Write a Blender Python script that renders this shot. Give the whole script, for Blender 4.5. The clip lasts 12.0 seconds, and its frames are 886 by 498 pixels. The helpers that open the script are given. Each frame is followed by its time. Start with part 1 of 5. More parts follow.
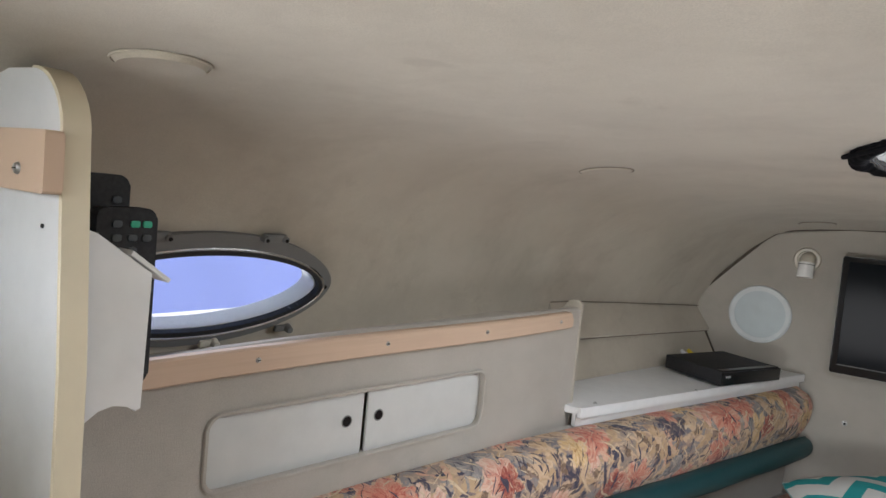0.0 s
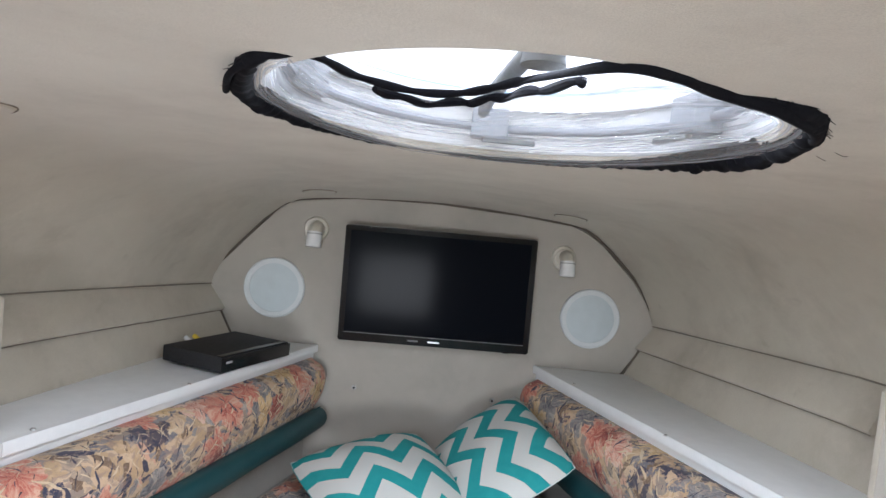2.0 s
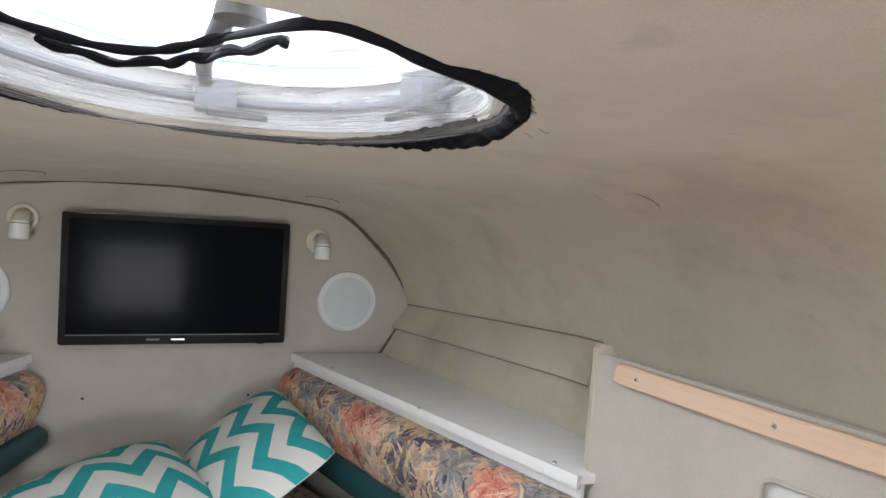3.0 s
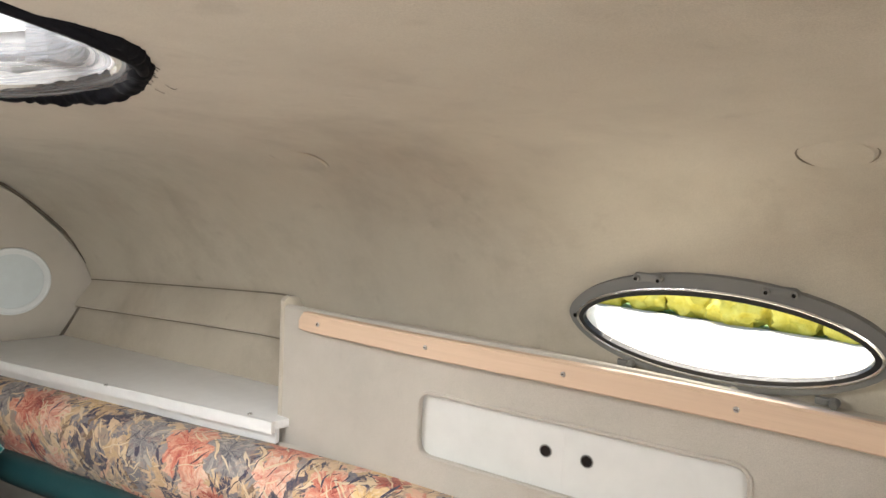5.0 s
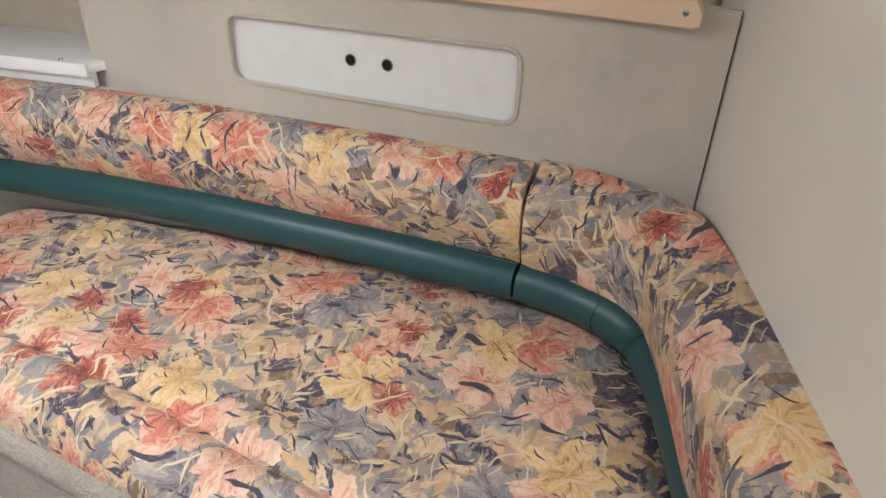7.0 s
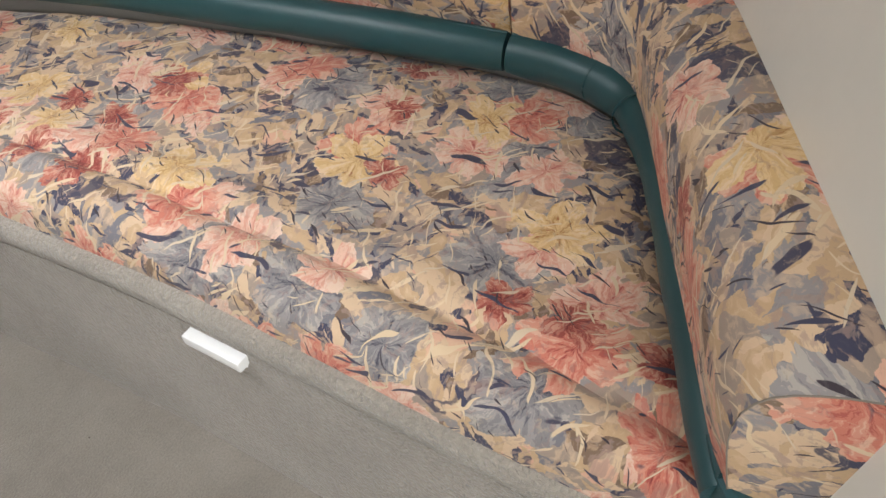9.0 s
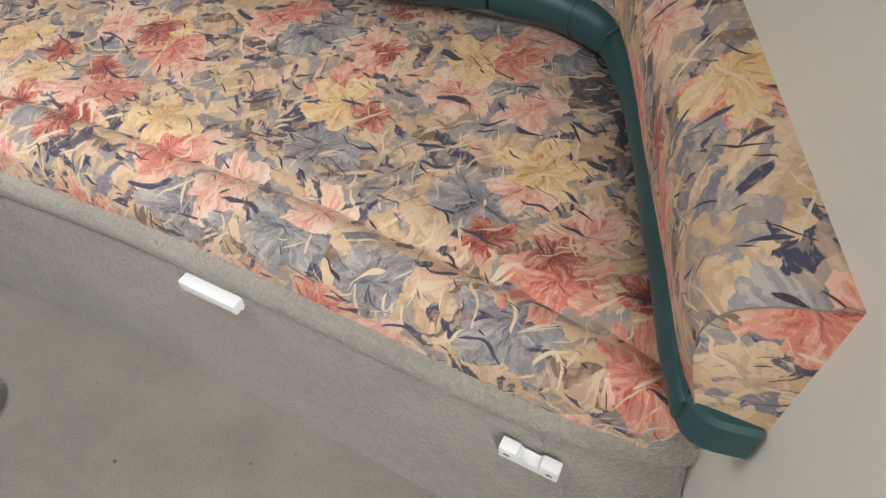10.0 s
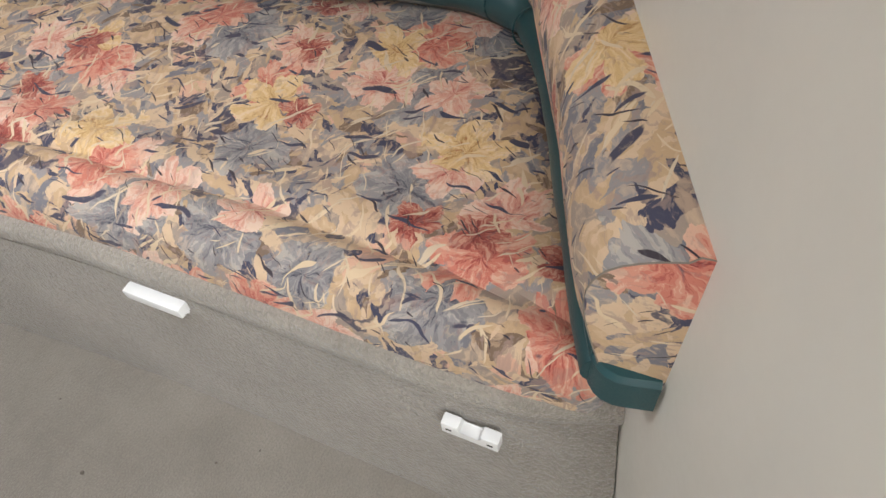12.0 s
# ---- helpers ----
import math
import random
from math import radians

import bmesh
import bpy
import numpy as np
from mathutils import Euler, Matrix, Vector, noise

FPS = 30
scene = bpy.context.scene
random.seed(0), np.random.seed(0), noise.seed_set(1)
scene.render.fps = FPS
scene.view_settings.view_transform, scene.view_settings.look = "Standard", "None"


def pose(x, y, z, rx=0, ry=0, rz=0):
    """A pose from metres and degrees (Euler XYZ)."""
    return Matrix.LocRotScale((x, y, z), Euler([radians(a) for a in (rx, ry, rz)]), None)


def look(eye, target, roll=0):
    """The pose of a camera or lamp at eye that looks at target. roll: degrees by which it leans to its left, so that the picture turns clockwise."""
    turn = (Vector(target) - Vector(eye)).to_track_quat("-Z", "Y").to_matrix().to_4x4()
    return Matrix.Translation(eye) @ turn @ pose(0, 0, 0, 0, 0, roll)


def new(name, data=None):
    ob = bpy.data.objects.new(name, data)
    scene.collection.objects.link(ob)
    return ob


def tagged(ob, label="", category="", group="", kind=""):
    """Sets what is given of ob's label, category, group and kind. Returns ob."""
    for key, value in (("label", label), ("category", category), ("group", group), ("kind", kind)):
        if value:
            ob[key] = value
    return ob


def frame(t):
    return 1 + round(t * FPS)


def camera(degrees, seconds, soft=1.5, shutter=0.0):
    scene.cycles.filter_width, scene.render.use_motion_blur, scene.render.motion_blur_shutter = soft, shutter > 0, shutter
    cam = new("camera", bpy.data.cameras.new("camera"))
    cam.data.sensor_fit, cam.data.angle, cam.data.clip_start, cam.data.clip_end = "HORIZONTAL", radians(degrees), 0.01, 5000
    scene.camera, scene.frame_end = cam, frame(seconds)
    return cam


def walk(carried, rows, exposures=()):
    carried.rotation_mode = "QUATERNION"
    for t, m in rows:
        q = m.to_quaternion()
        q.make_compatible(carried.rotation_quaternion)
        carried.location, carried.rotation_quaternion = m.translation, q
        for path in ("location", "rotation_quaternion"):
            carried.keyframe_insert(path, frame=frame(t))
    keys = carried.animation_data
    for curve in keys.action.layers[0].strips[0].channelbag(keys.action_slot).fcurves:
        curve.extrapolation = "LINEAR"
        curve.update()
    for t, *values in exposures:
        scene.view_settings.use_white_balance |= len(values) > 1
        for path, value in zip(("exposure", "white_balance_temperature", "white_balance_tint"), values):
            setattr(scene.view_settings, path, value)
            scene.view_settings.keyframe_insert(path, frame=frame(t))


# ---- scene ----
cam = camera(68.9, 12.0)
PATH = [
    (0, (-0.178, 0.036, 1.155), (-1.303, 1.682, 0.998), 5.7),
    (0.5, (-0.159, 0.134, 1.146), (-0.945, 1.966, 0.993), 6.2),
    (1, (-0.087, 0.238, 1.157), (-0.628, 2.159, 1.02), 6.6),
    (1.5, (-0.057, 0.302, 1.155), (-0.321, 2.28, 1.03), 6.3),
    (2, (-0.051, 0.338, 1.16), (0.01, 2.335, 1.053), 5.9),
    (2.5, (-0.033, 0.361, 1.159), (0.39, 2.314, 1.068), 5.3),
    (3, (-0.009, 0.368, 1.158), (0.75, 2.216, 1.069), 4.7),
    (3.5, (0.001, 0.361, 1.161), (1.056, 2.058, 1.079), 4.2),
    (3.7, (0.012, 0.355, 1.168), (1.178, 1.977, 1.08), 4.0),
    (5.3, (0.019, 0.239, 1.135), (1.498, 1.573, 0.948), 2.4),
    (5.5, (0.016, 0.213, 1.124), (1.51, 1.518, 0.866), 2.4),
    (6, (0.029, 0.159, 1.1), (1.552, 1.35, 0.585), 2.3),
    (6.5, (0.041, 0.131, 1.075), (1.558, 1.173, 0.291), 2.6),
    (7, (0.043, 0.12, 1.049), (1.496, 1.056, 0.044), 2.1),
    (7.5, (0.039, 0.107, 1.031), (1.436, 0.984, -0.101), 1.4),
    (9.3, (0.022, 0.078, 1.004), (1.129, 0.824, -0.486), -2.2),
    (9.5, (0.019, 0.073, 1.004), (1.103, 0.81, -0.507), -2.7),
    (10, (0.02, 0.054, 1.004), (1.07, 0.772, -0.539), -3.5),
    (10.5, (0.024, 0.039, 1.007), (1.053, 0.756, -0.551), -4.8),
    (11, (0.028, 0.029, 1.008), (1.044, 0.75, -0.556), -6.0),
    (11.5, (0.03, 0.019, 1.01), (1.038, 0.743, -0.559), -7.5),
    (12, (0.039, -0.012, 1.012), (1.084, 0.661, -0.555), -7.1),
]
walk(cam, [(t, look(eye, target, roll)) for t, eye, target, roll in PATH],
     [(0.0, 0.45, 6200, 10), (0.5, 0.82, 6100, 10), (1.0, 0.97, 5950, 10), (1.6, 1.06, 5800, 10), (2.1, 0.85, 5850, 10), (2.6, 0.75, 6000, 10), (3.7, 0.85, 6600, 10), (5.3, 1.0, 6800, 10), (6.0, 0.8, 6750, 10), (7.0, 0.65, 6600, 10), (9.5, 0.6, 6500, 10), (12.0, 0.6, 6450, 10)])

# ---- world, sun, large lights ----
world = bpy.data.worlds.new("sky")
scene.world = world
world.use_nodes = True
sky = world.node_tree.nodes.new("ShaderNodeTexSky")
sky.sky_type = "NISHITA"
sky.sun_disc = False
sky.sun_elevation, sky.sun_rotation = radians(59), radians(58)
back = world.node_tree.nodes["Background"]
back.inputs["Strength"].default_value = 0.14
world.node_tree.links.new(sky.outputs[0], back.inputs[0])

sun = new("sun", bpy.data.lights.new("sun", "SUN"))
sun.data.energy, sun.data.angle, sun.data.color = 4.8, radians(0.6), (1.0, 0.95, 0.87)
sun.matrix_world = look((4.0, 2.5, 7.9), (0, 0, 0))


def area(name, m, sx, sy, watts, colour, shape="RECTANGLE"):
    lamp = new(name, bpy.data.lights.new(name, "AREA"))
    lamp.data.shape, lamp.data.size, lamp.data.size_y = shape, sx, sy
    lamp.data.energy, lamp.data.color = watts, colour
    lamp.matrix_world = m
    return lamp


area("hatch_daylight", look((0.018, 1.0, 1.236), (0.018, 0.87, 0.236)), 0.42, 0.50, 5.0, (0.95, 0.97, 1.0), "ELLIPSE")
area("companionway_daylight", look((-0.22, -1.22, 0.52), (-0.12, 0.15, 1.45)), 0.72, 0.60, 22.0, (1.0, 0.975, 0.945))
area("companionway_skylight", look((-0.42, -0.44, 1.31), (0.10, 0.0, 0.45)), 0.56, 0.36, 12.5, (0.95, 0.975, 1.0))


area("port_window_daylight", look((-0.885, 0.572, 0.99), (0.6, 0.75, 0.90)), 0.30, 0.08, 0.08, (0.93, 0.95, 1.0))
area("starboard_window_daylight", look((0.862, 0.605, 0.985), (0.0, 0.70, 1.20)), 0.28, 0.07, 0.22, (1.0, 0.97, 0.86))


# ---- materials ----
def material(name, colour, rough=0.6, metal=0.0, spec=0.5):
    mat = bpy.data.materials.new(name)
    mat.use_nodes = True
    b = mat.node_tree.nodes["Principled BSDF"]
    b.inputs["Base Color"].default_value = (*colour, 1)
    b.inputs["Roughness"].default_value = rough
    b.inputs["Metallic"].default_value = metal
    b.inputs["Specular IOR Level"].default_value = spec
    return mat


class Nodes:
    """Short hand for building a node tree."""

    def __init__(self, mat):
        self.mat, self.tree = mat, mat.node_tree
        self.bsdf = self.tree.nodes["Principled BSDF"]

    def add(self, kind, **values):
        n = self.tree.nodes.new(kind)
        for k, v in values.items():
            setattr(n, k, v)
        return n

    def link(self, a, b):
        self.tree.links.new(a, b)

    def coords(self, which="Object", scale=(1, 1, 1), rot=(0, 0, 0)):
        c, m = self.add("ShaderNodeTexCoord"), self.add("ShaderNodeMapping")
        m.inputs["Scale"].default_value, m.inputs["Rotation"].default_value = scale, rot
        self.link(c.outputs[which], m.inputs["Vector"])
        return m.outputs[0]

    def noise(self, vec, scale, detail=3, rough=0.55, warp=0.0):
        n = self.add("ShaderNodeTexNoise")
        n.inputs["Scale"].default_value, n.inputs["Detail"].default_value = scale, detail
        n.inputs["Roughness"].default_value, n.inputs["Distortion"].default_value = rough, warp
        self.link(vec, n.inputs["Vector"])
        return n

    def ramp(self, fac, *stops, step=False):
        r = self.add("ShaderNodeValToRGB")
        if step:
            r.color_ramp.interpolation = "CONSTANT"
        while len(r.color_ramp.elements) < len(stops):
            r.color_ramp.elements.new(0.5)
        for e, (p, c) in zip(r.color_ramp.elements, stops):
            e.position, e.color = p, (*c, 1) if not isinstance(c, (int, float)) else (c, c, c, 1)
        self.link(fac, r.inputs[0])
        return r.outputs[0]

    def mix(self, fac, a, b, blend="MIX"):
        m = self.add("ShaderNodeMix", data_type="RGBA", blend_type=blend)
        for sock, v in ((m.inputs[0], fac), (m.inputs[6], a), (m.inputs[7], b)):
            if isinstance(v, bpy.types.NodeSocket):
                self.link(v, sock)
            elif isinstance(v, (int, float)):
                sock.default_value = v
            else:
                sock.default_value = (*v, 1)
        return m.outputs[2]

    def math(self, op, a, b=0.0, c=0.0):
        m = self.add("ShaderNodeMath", operation=op)
        for i, v in enumerate((a, b, c)):
            if isinstance(v, bpy.types.NodeSocket):
                self.link(v, m.inputs[i])
            else:
                m.inputs[i].default_value = v
        return m.outputs[0]

    def vmath(self, op, a, b=(0, 0, 0)):
        m = self.add("ShaderNodeVectorMath", operation=op)
        for i, v in enumerate((a, b)):
            if isinstance(v, bpy.types.NodeSocket):
                self.link(v, m.inputs[i])
            else:
                m.inputs[i].default_value = v
        return m.outputs[0] if op not in ("LENGTH", "DOT_PRODUCT") else m.outputs["Value"]

    def colour(self, out):
        self.link(out, self.bsdf.inputs["Base Color"])

    def bump(self, height, strength=0.3, distance=0.002):
        b = self.add("ShaderNodeBump")
        b.inputs["Strength"].default_value, b.inputs["Distance"].default_value = strength, distance
        self.link(height, b.inputs["Height"])
        self.link(b.outputs[0], self.bsdf.inputs["Normal"])


def carpet(name, dark, mid, light, fine=900, relief=0.5, stain=0.0):
    """Short-pile fabric: big faint stains, mid mottling and a fine fuzzy grain."""
    mat = material(name, mid, 0.95, 0, 0.15)
    n = Nodes(mat)
    v = n.coords()
    big, mot, pile = n.noise(v, 5, 4, 0.6, 0.1), n.noise(v, 38, 4, 0.65), n.noise(v, fine, 2, 0.6)
    c = n.ramp(big.outputs[0], (0.3, dark), (0.52, mid), (0.72, light))
    c = n.mix(n.ramp(mot.outputs[0], (0.35, 0.0), (0.7, 0.35)), c, light)
    c = n.mix(n.ramp(pile.outputs[0], (0.35, 0.45), (0.65, 0.0)), c, tuple(x * 0.62 for x in mid))
    if stain:
        spots = n.noise(v, 2.6, 5, 0.7, 0.15)
        c = n.mix(n.ramp(spots.outputs[0], (0.53, 0.0), (0.72, stain)), c, (0.27, 0.225, 0.165))
        marks = n.noise(v, 14, 3, 0.6, 0.3)
        c = n.mix(n.ramp(marks.outputs[0], (0.64, 0.0), (0.76, stain * 0.6)), c, (0.25, 0.205, 0.15))
        ribs = n.add("ShaderNodeTexWave", wave_type="BANDS", bands_direction="X")
        ribs.inputs["Scale"].default_value, ribs.inputs["Distortion"].default_value = 76, 0.6
        n.link(v, ribs.inputs["Vector"])
        c = n.mix(n.math("MULTIPLY", ribs.outputs["Fac"], n.ramp(big.outputs[0], (0.45, 0.0), (0.65, 0.16))), c, dark)
    n.colour(c)
    h = n.math("MULTIPLY_ADD", mot.outputs[0], 0.2 if stain else 0.5, pile.outputs[0])
    n.bump(h, relief, 0.003 if relief < 1 else 0.008)
    n.bsdf.inputs["Sheen Weight"].default_value = 0.25
    n.bsdf.inputs["Sheen Roughness"].default_value = 0.6
    return mat


LINER = carpet("liner_carpet", (0.45, 0.40, 0.32), (0.535, 0.485, 0.395), (0.60, 0.55, 0.455), relief=0.22, stain=0.45)
PANEL = carpet("panel_carpet", (0.445, 0.415, 0.365), (0.515, 0.48, 0.422), (0.575, 0.535, 0.475))
BASE = carpet("berth_carpet", (0.28, 0.252, 0.212), (0.345, 0.312, 0.265), (0.41, 0.372, 0.318), 190, 1.0)
FLOOR = carpet("floor_carpet", (0.195, 0.172, 0.145), (0.25, 0.222, 0.188), (0.30, 0.268, 0.228), 300, 0.8)
# brown for seams, and for the shadow line drawn below the hull strip
SEAM_AND_SHADE = material("brown_seam_and_shade", (0.22, 0.19, 0.155), 0.95)
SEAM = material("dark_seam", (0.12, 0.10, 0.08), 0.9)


def plain(name, colour, rough, metal=0.0, spec=0.5, vary=0.08, scale=30, relief=0.05):
    """A smooth surface with faint unevenness in colour, gloss and relief."""
    mat = material(name, colour, rough, metal, spec)
    n = Nodes(mat)
    v = n.coords()
    a, b = n.noise(v, scale, 4), n.noise(v, scale * 9, 3)
    n.colour(n.mix(a.outputs[0], tuple(x * (1 - vary) for x in colour), tuple(min(1, x * (1 + vary)) for x in colour)))
    r = n.ramp(b.outputs[0], (0.3, max(0.02, rough * 0.85)), (0.7, min(1, rough * 1.15)))
    n.link(r, n.bsdf.inputs["Roughness"])
    n.bump(b.outputs[0], relief, 0.001)
    return mat


WHITE = plain("white_laminate", (0.75, 0.755, 0.755), 0.35)
CREAM = plain("cream_edge", (0.70, 0.62, 0.46), 0.45)
PLASTIC = plain("white_plastic", (0.80, 0.80, 0.79), 0.4)
IVORY = plain("ivory_plastic", (0.66, 0.62, 0.53), 0.4)
GRILLE = plain("speaker_grille", (0.56, 0.62, 0.64), 0.6)
GRILLE_RIM = plain("speaker_rim", (0.66, 0.69, 0.70), 0.45)
BLACK = plain("black_plastic", (0.008, 0.008, 0.009), 0.2, 0, 0.4, 0.08, 30, 0.0)
MATT_BLACK = plain("matt_black", (0.012, 0.012, 0.014), 0.7)
ELASTIC = plain("black_elastic", (0.006, 0.006, 0.008), 0.95, 0, 0.1)
RUBBER = plain("black_gasket", (0.018, 0.018, 0.018), 0.6)
CLEAR_GREY = plain("clear_grey_plastic", (0.30, 0.31, 0.33), 0.35)
GREY = plain("grey_plastic", (0.17, 0.17, 0.165), 0.5)
DOOR = plain("door_laminate", (0.63, 0.635, 0.615), 0.4)
CHROME = plain("chrome", (0.75, 0.76, 0.78), 0.12, 1.0)
STEEL = plain("screw_steel", (0.55, 0.55, 0.55), 0.3, 1.0)
SCREEN = plain("tv_screen", (0.005, 0.006, 0.009), 0.12, 0, 0.5, 0.0, 30, 0.0)
SCREEN.node_tree.nodes["Principled BSDF"].inputs["IOR"].default_value = 1.09
DECK = plain("white_gelcoat", (0.82, 0.80, 0.74), 0.3)
BADGE = plain("silver_badge", (0.6, 0.6, 0.62), 0.3, 0.6)
GREEN_KEY = plain("green_key", (0.03, 0.35, 0.22), 0.5)
RED_KEY = plain("red_key", (0.30, 0.05, 0.04), 0.5)
GREY_KEY = plain("grey_key", (0.05, 0.055, 0.06), 0.5)
TARP = plain("blue_tarp", (0.35, 0.40, 0.72), 0.6, 0, 0.3, 0.1, 3)
VINYL_WALL = plain("bulkhead_vinyl", (0.70, 0.68, 0.62), 0.36, 0, 0.5, 0.05, 14, 0.08)


def wood():
    mat = material("light_wood", (0.6, 0.42, 0.27), 0.5)
    n = Nodes(mat)
    v = n.coords("UV", (2.0, 60, 1))
    a, b = n.noise(v, 3, 5, 0.6, 0.8), n.noise(n.coords(), 14, 2)
    c = n.ramp(a.outputs[0], (0.3, (0.58, 0.42, 0.30)), (0.6, (0.63, 0.465, 0.335)), (0.8, (0.66, 0.495, 0.365)))
    n.colour(n.mix(n.math("MULTIPLY", b.outputs[0], 0.35), c, (0.68, 0.51, 0.385)))
    n.bump(a.outputs[0], 0.12, 0.001)
    return mat


WOOD = wood()


def vinyl():
    mat = material("green_vinyl", (0.012, 0.075, 0.075), 0.38)
    n = Nodes(mat)
    v = n.coords()
    a, b = n.noise(v, 18, 3), n.noise(v, 700, 2)
    n.colour(n.mix(a.outputs[0], (0.010, 0.049, 0.057), (0.017, 0.072, 0.080)))
    n.link(n.ramp(b.outputs[0], (0.3, 0.33), (0.7, 0.5)), n.bsdf.inputs["Roughness"])
    n.bump(b.outputs[0], 0.15, 0.001)
    return mat


GREEN = vinyl()


def floral():
    """Printed upholstery: brushed leaf dabs, large blooms and thin straw strokes, laid out in metres of cloth."""
    mat = material("floral_cloth", (0.4, 0.35, 0.28), 0.72, 0, 0.3)
    n = Nodes(mat)
    uv = n.coords("UV")

    def shaken(scale, amount, detail=3):
        w = n.noise(uv, scale, detail, 0.6)
        s = n.vmath("SCALE", n.vmath("SUBTRACT", w.outputs["Color"], (0.5, 0.5, 0.5)))
        s.node.inputs["Scale"].default_value = amount
        return s
    soft = n.vmath("ADD", uv, shaken(12, 0.05, 2))
    rough = n.vmath("ADD", n.vmath("ADD", uv, shaken(24, 0.024)), shaken(170, 0.0050))

    def cells(vec, scale, rand=1.0):
        v = n.add("ShaderNodeTexVoronoi", voronoi_dimensions="2D")
        v.inputs["Scale"].default_value, v.inputs["Randomness"].default_value = scale, rand
        n.link(vec, v.inputs["Vector"])
        rnd = n.add("ShaderNodeSeparateColor")
        n.link(v.outputs["Color"], rnd.inputs[0])
        return v, rnd

    def turned(vec, angle):
        r = n.add("ShaderNodeVectorRotate", rotation_type="Z_AXIS")
        n.link(vec, r.inputs["Vector"])
        n.link(angle, r.inputs["Angle"])
        return r.outputs[0]

    # leaf and brush dabs: long cells, combed in a new direction every hand's breadth
    def dabs(offset, spread, scale, slim, *stops):
        q = n.vmath("ADD", rough, (offset, offset * 0.61, 0))
        tuft, rnd = cells(q, spread)
        d = turned(n.vmath("SUBTRACT", q, tuft.outputs["Position"]), n.math("MULTIPLY", rnd.outputs[0], 6.28))
        d = n.vmath("ADD", n.vmath("MULTIPLY", d, (1.0, slim, 1.0)), tuft.outputs["Color"])
        dab, pick = cells(d, scale)
        return n.ramp(pick.outputs[0], *stops, step=True), pick, dab

    GOLD, STRAW, TAUPE, GREY_, SLATE = (0.50, 0.345, 0.205), (0.59, 0.43, 0.285), (0.33, 0.26, 0.21), (0.275, 0.25, 0.245), (0.175, 0.17, 0.19)
    NAVY, BROWN, PEACH = (0.052, 0.052, 0.088), (0.19, 0.125, 0.085), (0.62, 0.37, 0.26)
    c, _, _ = dabs(0.0, 8.0, 15, 1.9, (0.0, GOLD), (0.15, TAUPE), (0.30, STRAW), (0.42, GREY_), (0.60, GOLD), (0.69, SLATE), (0.81, PEACH), (0.88, STRAW), (0.93, NAVY))
    top, pick, _ = dabs(4.3, 10.0, 24, 2.6, (0.0, STRAW), (0.11, SLATE), (0.18, NAVY), (0.27, GOLD), (0.35, TAUPE), (0.41, BROWN), (0.45, GREY_))
    c = n.mix(n.math("LESS_THAN", pick.outputs[0], 0.52), c, top)

    fine, pick, _ = dabs(7.9, 12.0, 42, 4.0, (0.0, STRAW), (0.05, NAVY), (0.09, GOLD), (0.13, BROWN))
    c = n.mix(n.math("LESS_THAN", pick.outputs[0], 0.15), c, fine)

    # washes of a second ink inside the dabs and petals
    wash = n.noise(n.vmath("MULTIPLY", rough, (1.0, 1.6, 1.0)), 30, 4, 0.65, 1.2)
    c = n.mix(n.ramp(wash.outputs[0], (0.55, 0.0), (0.57, 0.38), (0.66, 0.55)), c, (0.33, 0.26, 0.22))
    c = n.mix(n.ramp(wash.outputs[0], (0.36, 0.42), (0.43, 0.30), (0.45, 0.0)), c, (0.62, 0.44, 0.29))
    deep = n.noise(rough, 9.5, 3, 0.6, 0.9)
    c = n.mix(n.ramp(deep.outputs[0], (0.605, 0.0), (0.615, 0.9)), c, (0.055, 0.053, 0.085))

    # painterly blooms: petals round a heart, streaked from the heart outwards
    def blooms(scale, offset, keep, radius, petals, notch, colours, c):
        q = n.vmath("ADD", rough, (offset, offset * 0.37, 0))
        v, rnd = cells(q, scale, 0.8)
        d = n.vmath("SUBTRACT", q, v.outputs["Position"])
        d = turned(d, n.math("MULTIPLY", rnd.outputs[1], 6.28))
        d = n.vmath("MULTIPLY", d, (1.0, 1.22, 1.0))
        x = n.add("ShaderNodeSeparateXYZ")
        n.link(d, x.inputs[0])
        ang = n.math("ARCTAN2", x.outputs[1], x.outputs[0])
        wave = n.math("ABSOLUTE", n.math("COSINE", n.math("MULTIPLY", ang, petals / 2)))
        lobe = n.math("MULTIPLY_ADD", n.math("POWER", wave, 0.7), notch, 1.0 - notch)
        size = n.math("MULTIPLY", n.math("MULTIPLY_ADD", rnd.outputs[2], 0.4, 0.8), radius)
        r = n.math("DIVIDE", n.vmath("LENGTH", d), n.math("MULTIPLY", size, lobe))
        fray = n.noise(q, 38, 2, 0.5, 0.4)
        r = n.math("ADD", r, n.math("MULTIPLY_ADD", fray.outputs[0], 1.05, -0.50))
        inside = n.math("MULTIPLY", n.math("LESS_THAN", r, 1.0), n.math("LESS_THAN", rnd.outputs[0], keep))
        polar = n.add("ShaderNodeCombineXYZ")
        n.link(n.math("MULTIPLY", ang, 2.6), polar.inputs[0])
        n.link(n.math("MULTIPLY", r, 1.3), polar.inputs[1])
        n.link(n.math("MULTIPLY", rnd.outputs[1], 40.0), polar.inputs[2])
        streak = n.noise(polar.outputs[0], 2.0, 3, 0.6, 0.5)
        tone = n.math("MULTIPLY_ADD", streak.outputs[0], 1.5, -0.50)
        tone = n.math("ADD", tone, n.math("MULTIPLY", r, 0.28))
        tone = n.math("MULTIPLY_ADD", wave, 0.22, tone)
        heart, deep, mid, petal, tip = colours
